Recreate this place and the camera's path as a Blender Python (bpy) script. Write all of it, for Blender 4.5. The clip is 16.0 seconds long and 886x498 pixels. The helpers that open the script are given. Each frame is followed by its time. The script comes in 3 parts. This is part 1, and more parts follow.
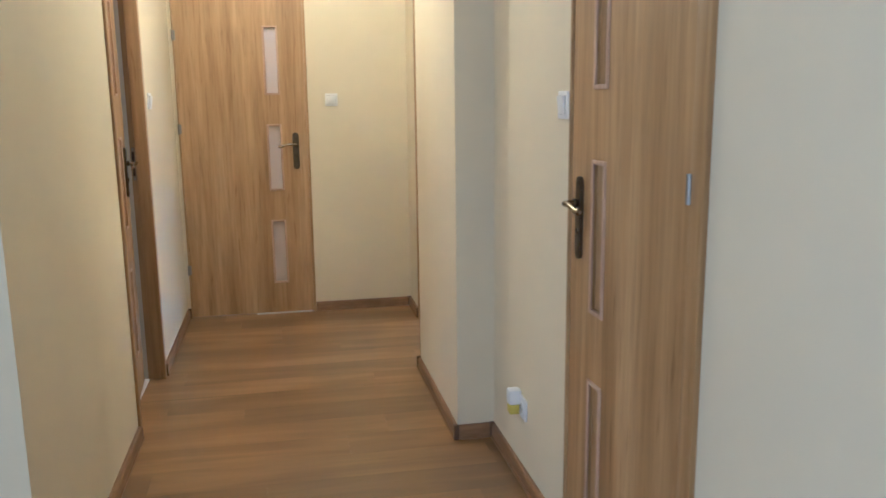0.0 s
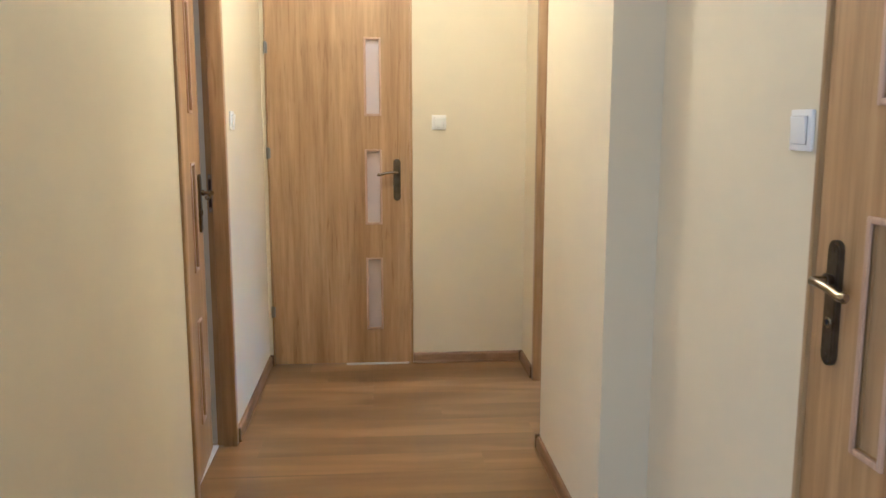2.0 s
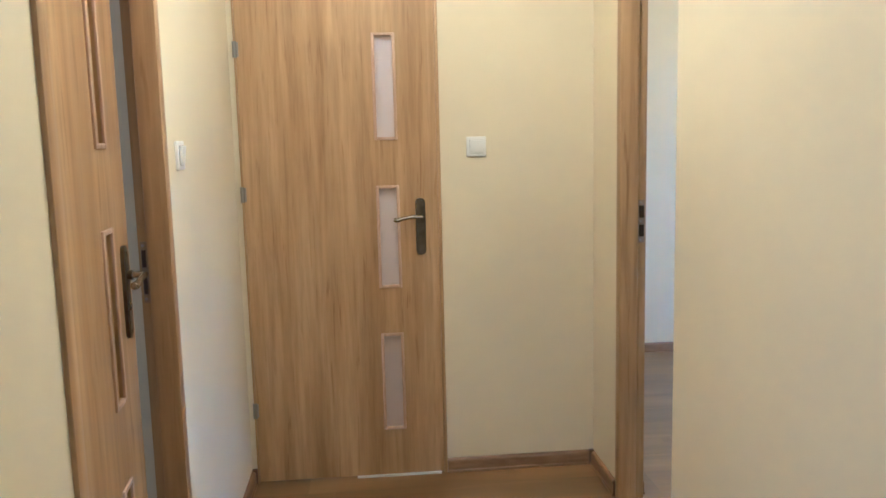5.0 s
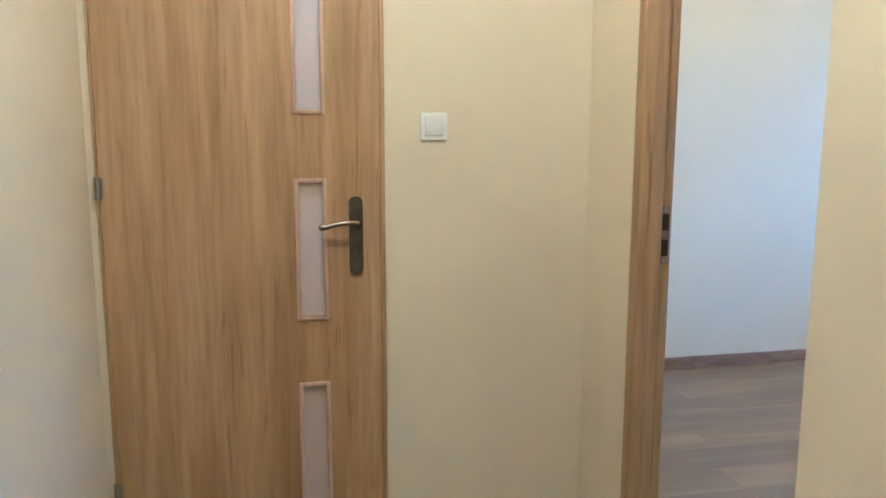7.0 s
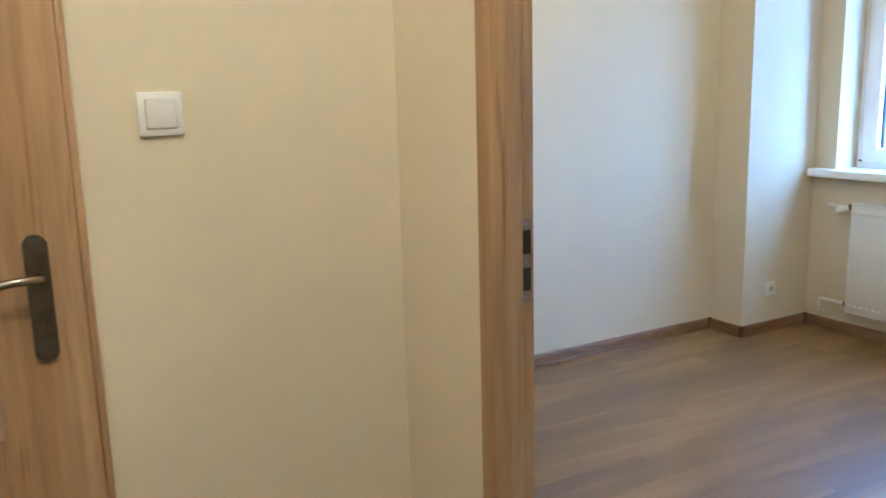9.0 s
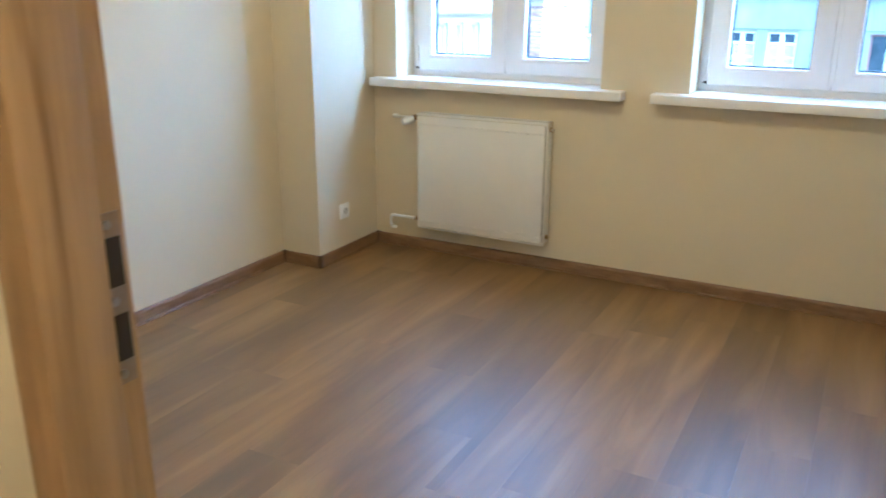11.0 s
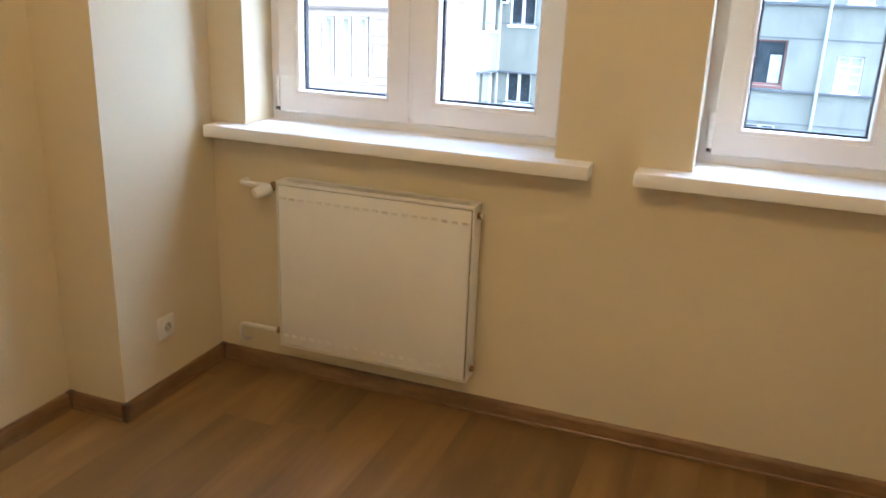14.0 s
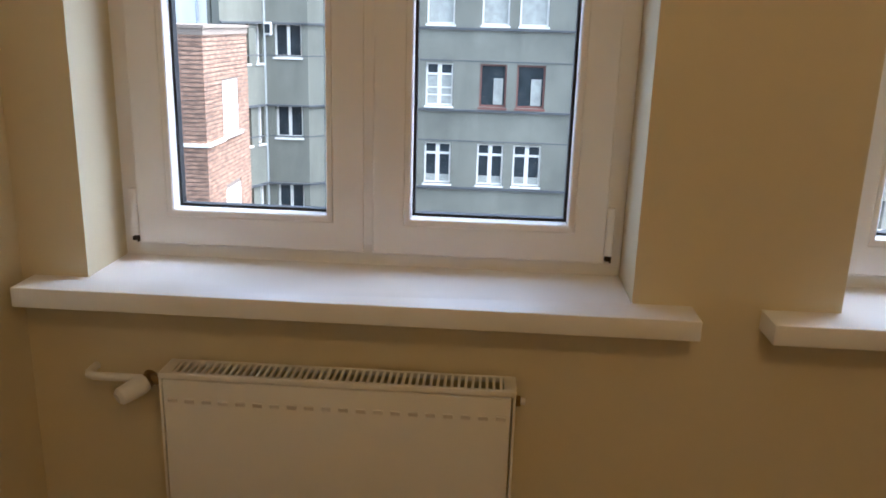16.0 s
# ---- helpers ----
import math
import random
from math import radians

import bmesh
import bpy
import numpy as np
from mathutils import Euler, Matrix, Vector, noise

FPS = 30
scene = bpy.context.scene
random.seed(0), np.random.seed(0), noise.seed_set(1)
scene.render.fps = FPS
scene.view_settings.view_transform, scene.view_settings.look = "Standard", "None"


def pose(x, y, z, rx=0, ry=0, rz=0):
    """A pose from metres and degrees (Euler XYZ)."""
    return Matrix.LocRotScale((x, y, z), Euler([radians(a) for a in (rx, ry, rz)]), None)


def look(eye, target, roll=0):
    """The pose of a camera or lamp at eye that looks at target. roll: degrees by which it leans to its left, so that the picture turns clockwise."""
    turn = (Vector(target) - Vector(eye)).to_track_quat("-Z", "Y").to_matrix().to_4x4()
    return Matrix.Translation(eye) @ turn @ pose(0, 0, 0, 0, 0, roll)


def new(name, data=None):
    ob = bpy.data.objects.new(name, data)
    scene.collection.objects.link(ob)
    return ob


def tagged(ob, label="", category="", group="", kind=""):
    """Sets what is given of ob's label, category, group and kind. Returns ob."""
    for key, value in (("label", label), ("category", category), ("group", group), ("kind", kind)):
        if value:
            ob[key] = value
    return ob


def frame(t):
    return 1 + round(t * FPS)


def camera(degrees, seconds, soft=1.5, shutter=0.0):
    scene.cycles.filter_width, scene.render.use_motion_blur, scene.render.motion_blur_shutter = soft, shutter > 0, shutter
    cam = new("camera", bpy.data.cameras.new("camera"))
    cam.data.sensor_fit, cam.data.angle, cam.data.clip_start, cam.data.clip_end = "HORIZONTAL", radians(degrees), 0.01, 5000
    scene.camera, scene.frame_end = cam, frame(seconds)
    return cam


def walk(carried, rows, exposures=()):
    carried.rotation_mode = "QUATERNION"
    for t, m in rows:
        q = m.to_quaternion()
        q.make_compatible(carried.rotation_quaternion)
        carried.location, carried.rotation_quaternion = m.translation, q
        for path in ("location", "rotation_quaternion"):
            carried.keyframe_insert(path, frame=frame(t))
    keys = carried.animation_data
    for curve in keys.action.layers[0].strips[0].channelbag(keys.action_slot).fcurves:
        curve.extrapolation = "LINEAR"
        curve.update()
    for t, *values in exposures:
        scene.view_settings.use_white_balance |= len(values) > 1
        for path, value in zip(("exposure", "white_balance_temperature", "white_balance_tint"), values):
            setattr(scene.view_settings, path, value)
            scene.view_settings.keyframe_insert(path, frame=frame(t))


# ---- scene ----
cam = camera(57.14, 16.0, soft=1.6, shutter=0.3)
PATH = [
    (0.0, (0.061, -0.148, 1.398), (0.440, 1.780, 1.024), -0.68),
    (0.5, (0.048, 0.015, 1.347), (0.322, 1.960, 0.972), -1.50),
    (1.0, (0.075, 0.214, 1.365), (0.233, 2.165, 0.952), -0.03),
    (1.5, (0.084, 0.380, 1.369), (0.238, 2.337, 0.984), 0.45),
    (2.0, (0.048, 0.598, 1.381), (0.206, 2.567, 1.069), 0.05),
    (2.5, (-0.002, 0.745, 1.380), (0.215, 2.700, 1.021), -0.06),
    (3.0, (-0.023, 0.986, 1.455), (0.143, 2.950, 1.115), -1.14),
    (3.5, (0.008, 1.189, 1.452), (0.103, 3.149, 1.065), 0.70),
    (4.0, (-0.043, 1.375, 1.399), (0.072, 3.345, 1.068), 0.61),
    (4.2, (-0.026, 1.455, 1.414), (0.112, 3.425, 1.099), -0.77),
    (6.3, (-0.126, 2.440, 1.416), (0.161, 4.403, 1.165), 0.25),
    (6.5, (-0.117, 2.505, 1.416), (0.205, 4.452, 1.090), 0.58),
    (7.0, (-0.081, 2.766, 1.403), (0.325, 4.697, 1.079), 0.15),
    (7.5, (-0.028, 2.941, 1.413), (0.379, 4.864, 1.043), 0.99),
    (8.0, (-0.011, 3.179, 1.393), (0.524, 5.076, 1.054), 1.89),
    (8.2, (-0.006, 3.255, 1.417), (0.644, 5.115, 1.075), 0.28),
    (10.3, (0.387, 4.024, 1.350), (1.762, 5.397, 0.875), 1.99),
    (10.5, (0.416, 4.092, 1.349), (1.902, 5.330, 0.840), 1.41),
    (11.0, (0.495, 4.203, 1.346), (2.180, 5.097, 0.744), 0.25),
    (11.5, (0.683, 4.215, 1.384), (2.436, 4.961, 0.775), 0.18),
    (12.0, (0.860, 4.362, 1.422), (2.661, 4.921, 0.756), 1.22),
    (12.5, (1.044, 4.505, 1.404), (2.897, 4.909, 0.769), 2.78),
    (13.0, (1.305, 4.579, 1.423), (3.159, 4.798, 0.705), 0.51),
    (13.5, (1.578, 4.710, 1.426), (3.393, 5.160, 0.716), 1.14),
    (14.0, (1.798, 4.828, 1.409), (3.587, 5.477, 0.792), 2.26),
    (14.5, (1.979, 5.099, 1.420), (3.761, 5.780, 0.817), -0.58),
    (15.0, (2.158, 5.344, 1.349), (4.043, 5.785, 0.848), 0.19),
    (15.5, (2.428, 5.518, 1.435), (4.347, 5.731, 0.915), -0.88),
    (16.0, (2.678, 5.642, 1.444), (4.602, 5.755, 0.908), 1.69),
]
# seconds, stops, kelvin, tint
EXPOSURES = [
    (0.0, 4.32, 3520, 4), (0.5, 4.44, 3530, 4), (2.0, 4.46, 3580, 5), (4.2, 4.37, 3530, 4), (6.3, 4.35, 3340, 2), (7.0, 4.31, 3350, 2), (8.2, 4.16, 3420, 3), (10.3, 4.15, 3690, 1), (11.0, 4.18, 3790, 1),
    (12.0, 4.26, 4080, 4), (13.0, 4.21, 4370, 4), (13.5, 4.06, 4550, 5), (14.0, 3.70, 4750, 7), (14.5, 3.42, 4880, 6), (15.0, 3.34, 5000, 5), (15.5, 2.84, 5070, 8), (16.0, 2.55, 5230, 10),
]
walk(cam, [(t, look(eye, target, roll)) for t, eye, target, roll in PATH], EXPOSURES)

# ---- world, sun, lamps ----
SUN_FROM = Vector((0.05, -0.52, 0.85)).normalized()
world = bpy.data.worlds.new("sky")
scene.world = world
world.use_nodes = True
wn = world.node_tree.nodes
sky = wn.new("ShaderNodeTexSky")
sky.sky_type, sky.sun_disc = "NISHITA", False
sky.sun_elevation = math.asin(SUN_FROM.z)
sky.sun_rotation = math.atan2(SUN_FROM.x, SUN_FROM.y)
sky.dust_density, sky.air_density = 2.8, 0.38
hazy = wn.new("ShaderNodeHueSaturation")       # thin cloud takes most of the blue away
hazy.inputs["Saturation"].default_value = 0.52
hazy.inputs["Hue"].default_value = 0.488
world.node_tree.links.new(sky.outputs[0], hazy.inputs["Color"])
world.node_tree.links.new(hazy.outputs[0], wn["Background"].inputs[0])
wn["Background"].inputs[1].default_value = 0.27

sun = new("sun", bpy.data.lights.new("sun", "SUN"))
sun.data.energy, sun.data.angle, sun.data.color = 0.06, radians(10.0), (1.0, 0.93, 0.84)
sun.matrix_world = look(SUN_FROM * 50, (0, 0, 0))

WARM = (1.0, 0.60, 0.245)
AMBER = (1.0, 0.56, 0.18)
HALL = (1.0, 0.78, 0.575)


def lamp(name, kind, at, energy, colour, radius=0.05):
    ob = new(name, bpy.data.lights.new(name, kind))
    ob.location = at
    ob.data.energy, ob.data.color = energy, colour
    if kind == "POINT":
        ob.data.shadow_soft_size = radius
    return ob


lamp("corridor_bulb_light", "POINT", (0.10, 3.80, 2.67), 3.0, WARM, 0.06)
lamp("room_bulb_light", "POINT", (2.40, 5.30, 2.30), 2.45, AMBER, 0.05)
lamp("bathroom_bulb_light", "POINT", (0.1, 5.95, 2.3), 4.2, (1.0, 0.78, 0.55), 0.06)
# Added area lamps stand in for unseen sources of hall and left room.
hall_area = lamp("hall_stand_in_light", "AREA", (-3.02, -1.7, 1.6), 5.2, HALL)
hall_area.data.shape, hall_area.data.size, hall_area.data.size_y = "RECTANGLE", 2.2, 1.4
hall_area.rotation_euler = (radians(90), 0, radians(-90))
left_area = lamp("left_room_stand_in_light", "AREA", (-2.62, 3.4, 1.6), 0.6, HALL)
left_area.data.shape, left_area.data.size, left_area.data.size_y = "RECTANGLE", 1.0, 1.4
left_area.rotation_euler = (radians(90), 0, radians(-90))

# ---- materials ----


def material(name):
    m = bpy.data.materials.new(name)
    m.use_nodes = True
    nt = m.node_tree
    return m, nt, nt.nodes["Principled BSDF"]


def node(nt, kind, **inputs):
    n = nt.nodes.new(kind)
    for key, value in inputs.items():
        n.inputs[key.replace("_", " ")].default_value = value
    return n


def coords(nt, scale=(1, 1, 1), which="Object", random_shift=False):
    tc = node(nt, "ShaderNodeTexCoord")
    mp = node(nt, "ShaderNodeMapping")
    mp.inputs["Scale"].default_value = scale
    nt.links.new(tc.outputs[which], mp.inputs["Vector"])
    if random_shift:
        oi = node(nt, "ShaderNodeObjectInfo")
        mul = node(nt, "ShaderNodeVectorMath")
        mul.operation = "SCALE"
        mul.inputs[0].default_value = (7.3, 3.1, 5.7)
        nt.links.new(oi.outputs["Random"], mul.inputs["Scale"])
        nt.links.new(mul.outputs[0], mp.inputs["Location"])
    return mp.outputs["Vector"]


def noise_of(nt, vec, scale, detail=4, rough=0.55, distort=0.0):
    n = node(nt, "ShaderNodeTexNoise", Scale=scale, Detail=detail, Roughness=rough, Distortion=distort)
    nt.links.new(vec, n.inputs["Vector"])
    return n.outputs["Fac"]


def ramp(nt, fac, stops):
    r = node(nt, "ShaderNodeValToRGB")
    el = r.color_ramp.elements
    while len(el) < len(stops):
        el.new(0.5)
    for e, (pos, col) in zip(el, stops):
        e.position, e.color = pos, (*col, 1)
    nt.links.new(fac, r.inputs["Fac"])
    return r.outputs["Color"]


def mixed(nt, a, b, fac, mode="MIX"):
    m = nt.nodes.new("ShaderNodeMix")
    m.data_type, m.blend_type = "RGBA", mode
    for sock, value in ((m.inputs[6], a), (m.inputs[7], b), (m.inputs[0], fac)):
        if hasattr(value, "links"):
            nt.links.new(value, sock)
        elif isinstance(value, tuple):
            sock.default_value = (*value, 1)
        else:
            sock.default_value = value
    return m.outputs[2]


def bump(nt, b, height, strength, distance):
    n = node(nt, "ShaderNodeBump", Strength=strength, Distance=distance)
    nt.links.new(height, n.inputs["Height"])
    nt.links.new(n.outputs["Normal"], b.inputs["Normal"])


def paint(name, col, rough=0.75, var=0.03, bumps=0.14):
    """Rolled emulsion on plaster: faint cloudiness and orange-peel relief."""
    m, nt, b = material(name)
    v = coords(nt)
    big = noise_of(nt, v, 1.3, 5)
    lo = tuple(c * (1 - var) for c in col)
    hi = tuple(min(1, c * (1 + var)) for c in col)
    nt.links.new(ramp(nt, big, [(0.35, lo), (0.65, hi)]), b.inputs["Base Color"])
    b.inputs["Roughness"].default_value = rough
    bump(nt, b, noise_of(nt, v, 160, 3), bumps, 0.002)
    return m


def wood(name, dark, mid, light, scale, rough=0.45, tint=0.0, grain_bump=0.15, coat=0.0, fine_mix=0.5, fine_scale=(5, 5, 5), fine_ramp=(0.32, 0.58), fleck=None):
    """Foil or laminate with long grain along the axis that scale stretches least; tint spreads the pieces' tones."""
    m, nt, b = material(name)
    v = coords(nt, scale, random_shift=True)
    wide = noise_of(nt, v, 1.0, 5, 0.55, 0.6)
    fine = noise_of(nt, coords(nt, tuple(s * f for s, f in zip(scale, fine_scale)), random_shift=True), 1.0, 6, 0.65)
    col = ramp(nt, wide, [(0.28, dark), (0.5, mid), (0.72, light)])
    col = mixed(nt, col, ramp(nt, fine, [(fine_ramp[0], (0.55, 0.50, 0.45)), (fine_ramp[1], (1, 1, 1))]), fine_mix, "MULTIPLY")
    if fleck:
        pores = noise_of(nt, coords(nt, fleck[0], random_shift=True), 1.0, 3, 0.5, 0.4)
        col = mixed(nt, col, ramp(nt, pores, [(0.60, (1, 1, 1)), (0.72, (0.58, 0.50, 0.42))]), fleck[1], "MULTIPLY")
        pale = noise_of(nt, coords(nt, fleck[2], random_shift=True), 1.0, 4, 0.5, 1.2)
        col = mixed(nt, col, ramp(nt, pale, [(0.34, (1 - fleck[3],) * 3), (0.5, (1, 1, 1)), (0.68, (1 + fleck[3], 1 + 1.08 * fleck[3], 1 + 1.2 * fleck[3]))]), 1.0, "MULTIPLY")
    if tint:
        oi = node(nt, "ShaderNodeObjectInfo")
        tone = ramp(nt, oi.outputs["Random"], [(0.0, (1 - tint, 1 - tint, 1 - tint * 0.9)), (1.0, (1 + tint * 0.6, 1 + tint * 0.55, 1 + tint * 0.5))])
        col = mixed(nt, col, tone, 1.0, "MULTIPLY")
    nt.links.new(col, b.inputs["Base Color"])
    rr = node(nt, "ShaderNodeMapRange")
    rr.inputs["To Min"].default_value, rr.inputs["To Max"].default_value = rough - 0.11, rough + 0.11
    nt.links.new(fine, rr.inputs["Value"])
    nt.links.new(rr.outputs[0], b.inputs["Roughness"])
    b.inputs["Coat Weight"].default_value = coat
    b.inputs["Coat Roughness"].default_value = 0.44
    bump(nt, b, fine, grain_bump, 0.001)
    return m


def simple(name, col, rough=0.4, metal=0.0, var=0.04, scale=30):
    m, nt, b = material(name)
    f = noise_of(nt, coords(nt), scale, 3)
    nt.links.new(ramp(nt, f, [(0.3, tuple(c * (1 - var) for c in col)), (0.7, tuple(min(1, c * (1 + var)) for c in col))]), b.inputs["Base Color"])
    b.inputs["Roughness"].default_value, b.inputs["Metallic"].default_value = rough, metal
    return m


PAINT = paint("cream_wall_paint", (0.692, 0.617, 0.425))
CEIL = paint("white_ceiling_paint", (0.82, 0.81, 0.78))
FLOOR = wood("oak_laminate", (0.183, 0.100, 0.027), (0.228, 0.131, 0.036), (0.287, 0.172, 0.055), (1.1, 7.5, 4), 0.36, 0.25, 0.03, 0.62, 0.36, (3, 16, 6), (0.15, 0.75), ((3.2, 42, 42), 0.25, (1.1, 8, 8), 0.17))
SKIRT = wood("skirting_foil", (0.16, 0.090, 0.037), (0.215, 0.126, 0.054), (0.26, 0.16, 0.072), (3, 3, 14), 0.42, 0.0)
CAP = simple("skirting_cap_plastic", (0.10, 0.062, 0.036), 0.45)
DOOR = wood("door_foil", (0.325, 0.20, 0.07), (0.40, 0.258, 0.099), (0.475, 0.327, 0.143), (10, 10, 0.5), 0.45, 0.0, 0.12, fine_scale=(4.6, 4.6, 6), fleck=((62, 62, 4.2), 0.6, (20, 20, 0.8), 0.10))
BEAD = wood("bead_foil", (0.46, 0.31, 0.19), (0.53, 0.37, 0.235), (0.58, 0.42, 0.28), (14, 14, 1.5), 0.45)
BRONZE = simple("aged_bronze", (0.105, 0.084, 0.053), 0.36, 0.75, 0.25, 40)
LEVER = simple("polished_bronze", (0.34, 0.29, 0.21), 0.26, 1.0, 0.15, 60)
STEEL = simple("nickel_steel", (0.29, 0.28, 0.255), 0.46, 1.0)
DARK = simple("dark_recess", (0.02, 0.018, 0.015), 0.8)
PVC = simple("white_pvc", (0.87, 0.87, 0.87), 0.32, 0.0, 0.015, 8)
SILL = simple("white_sill_board", (0.87, 0.87, 0.86), 0.36, 0.0, 0.02, 6)
ENAMEL = simple("white_radiator_enamel", (0.80, 0.79, 0.75), 0.35, 0.0, 0.015, 6)
# Radiator inside coloured dark to paint in the shade of its depth.
CONVECTOR_SHADE = simple("shade_dark_convector", (0.17, 0.16, 0.145), 0.6)
PLASTIC = simple("white_plastic", (0.80, 0.79, 0.76), 0.35, 0.0, 0.02, 20)
GAP = simple("grey_gap", (0.30, 0.29, 0.27), 0.6)
YELLOW = simple("yellow_tag", (0.62, 0.52, 0.06), 0.5)
RUBBER = simple("black_gasket", (0.015, 0.015, 0.016), 0.6)
PLATE = simple("dulled_steel", (0.26, 0.20, 0.14), 0.5, 0.7, 0.15)
SLOT = simple("brown_slot", (0.024, 0.015, 0.009), 0.8)
BRASS = simple("dull_brass", (0.30, 0.20, 0.09), 0.4, 0.9, 0.15)
STONE = simple("pale_threshold", (0.68, 0.66, 0.62), 0.35)


def frosted():
    m, nt, b = material("frosted_glass")
    nt.nodes.remove(b)
    d = node(nt, "ShaderNodeBsdfDiffuse", Color=(0.47, 0.35, 0.24, 1))
    tr = node(nt, "ShaderNodeBsdfTranslucent", Color=(0.85, 0.82, 0.80, 1))
    gl = node(nt, "ShaderNodeBsdfGlossy", Roughness=0.3)
    a = node(nt, "ShaderNodeMixShader", Fac=0.35)
    c = node(nt, "ShaderNodeMixShader", Fac=0.025)
    nt.links.new(d.outputs[0], a.inputs[1])
    nt.links.new(tr.outputs[0], a.inputs[2])
    nt.links.new(a.outputs[0], c.inputs[1])
    nt.links.new(gl.outputs[0], c.inputs[2])
    nt.links.new(c.outputs[0], nt.nodes["Material Output"].inputs[0])
    return m


def clear_glass():
    m, nt, b = material("window_glass")
    b.inputs["Base Color"].default_value = (0.93, 0.96, 0.95, 1)
    b.inputs["Roughness"].default_value = 0.0
    b.inputs["Transmission Weight"].default_value = 1.0
    b.inputs["IOR"].default_value = 1.1
    return m


FROST, GLASS = frosted(), clear_glass()


def bulb_glow():
    m, nt, b = material("bulb_glow")
    b.inputs["Emission Color"].default_value = (*WARM, 1)
    b.inputs["Emission Strength"].default_value = 12
    return m


BULB = bulb_glow()


def render_plaster(name, col, dirty):
    """Old cement render with broad stains and rain streaks."""
    m, nt, b = material(name)
    v = coords(nt)
    big = noise_of(nt, v, 0.5, 6, 0.6)
    streak = noise_of(nt, coords(nt, (1.2, 1.2, 0.12)), 1.5, 5)
    c = mixed(nt, ramp(nt, big, [(0.3, tuple(x * dirty for x in col)), (0.7, col)]), ramp(nt, streak, [(0.3, (0.72, 0.72, 0.72)), (0.65, (1, 1, 1))]), 0.6, "MULTIPLY")
    nt.links.new(c, b.inputs["Base Color"])
    b.inputs["Roughness"].default_value = 0.9
    bump(nt, b, noise_of(nt, v, 25, 4), 0.3, 0.02)
    return m


def brickwork(name, col):
    """Fired brick, its tone changing from stone to stone and along each course."""
    m, nt, b = material(name)
    each = noise_of(nt, coords(nt, (4.0, 4.0, 11.8)), 1.0, 2, 0.4)
    stain = noise_of(nt, coords(nt), 0.9, 5)
    c = ramp(nt, each, [(0.35, tuple(x * 0.62 for x in col)), (0.65, tuple(x * 1.15 for x in col))])
    c = mixed(nt, c, ramp(nt, stain, [(0.3, (0.55, 0.53, 0.52)), (0.65, (1, 1, 1))]), 0.8, "MULTIPLY")
    nt.links.new(c, b.inputs["Base Color"])
    b.inputs["Roughness"].default_value = 0.9
    return m


RENDER = render_plaster("grey_cement_render", (0.245, 0.235, 0.178), 0.66)
RENDER_PALE = render_plaster("pale_cement_render", (0.245, 0.225, 0.18), 0.8)
PLASTER = render_plaster("white_plaster", (0.82, 0.78, 0.68), 0.92)
PINKISH = render_plaster("weathered_pink_render", (0.30, 0.232, 0.172), 0.8)
LEDGE = render_plaster("weathered_ledge", (0.12, 0.12, 0.118), 0.7)
BRICK = brickwork("red_brick", (0.37, 0.215, 0.135))
MORTAR = simple("mortar", (0.19, 0.15, 0.12), 0.9, 0, 0.1)
WPAINT = simple("white_window_paint", (0.77, 0.72, 0.62), 0.5)
BROWNPAINT = simple("brown_window_paint", (0.20, 0.085, 0.06), 0.5)
PANE = simple("dark_far_pane", (0.035, 0.042, 0.045), 0.12, 0.0, 0.3, 2)
CURTAIN = simple("net_curtain", (0.38, 0.37, 0.31), 0.8, 0.0, 0.16, 4)
GROUND = simple("courtyard_asphalt", (0.06, 0.06, 0.058), 0.9, 0.0, 0.2, 2)
ROOF = simple("dark_roofing", (0.08, 0.075, 0.07), 0.8, 0.0, 0.2, 3)
ZINC = simple("zinc_pipe", (0.42, 0.44, 0.45), 0.5, 0.3, 0.1, 5)

# ---- building helpers ----


def slab(bm, a, b, bevel=0.0, seg=2):
    vs = [bm.verts.new((x, y, z)) for z in (a[2], b[2]) for y in (a[1], b[1]) for x in (a[0], b[0])]
    fs = [bm.faces.new([vs[i] for i in q]) for q in ((0, 2, 3, 1), (4, 5, 7, 6), (0, 1, 5, 4), (2, 6, 7, 3), (0, 4, 6, 2), (1, 3, 7, 5))]
    if bevel:
        es = list({e for f in fs for e in f.edges})
        bmesh.ops.bevel(bm, geom=es, offset=bevel, segments=seg, profile=0.5, affect="EDGES")
    return bm


def boxes(*pairs, bevel=0.0):
    bm = bmesh.new()
    for a, b in pairs:
        slab(bm, a, b, bevel)
    return bm


def rod(bm, p, q, r, seg=16, r2=None):
    p, q = Vector(p), Vector(q)
    m = Matrix.Translation((p + q) / 2) @ (q - p).to_track_quat("Z", "Y").to_matrix().to_4x4()
    bmesh.ops.create_cone(bm, cap_ends=True, segments=seg, radius1=r, radius2=r if r2 is None else r2, depth=(q - p).length, matrix=m)
    return bm


def tube(bm, pts, radii, seg=12):
    """A bent bar through points, with a radius at each."""
    pts = [Vector(p) for p in pts]
    rings = []
    for i, p in enumerate(pts):
        d = (pts[min(i + 1, len(pts) - 1)] - pts[max(i - 1, 0)]).normalized()
        q = d.to_track_quat("Z", "Y")
        rings.append([bm.verts.new(p + q @ Vector((radii[i] * math.cos(a), radii[i] * math.sin(a), 0))) for a in [2 * math.pi * k / seg for k in range(seg)]])
    for r0, r1 in zip(rings, rings[1:]):
        for k in range(seg):
            bm.faces.new((r0[k], r0[(k + 1) % seg], r1[(k + 1) % seg], r1[k]))
    bm.faces.new(rings[0][::-1])
    bm.faces.new(rings[-1])
    return bm


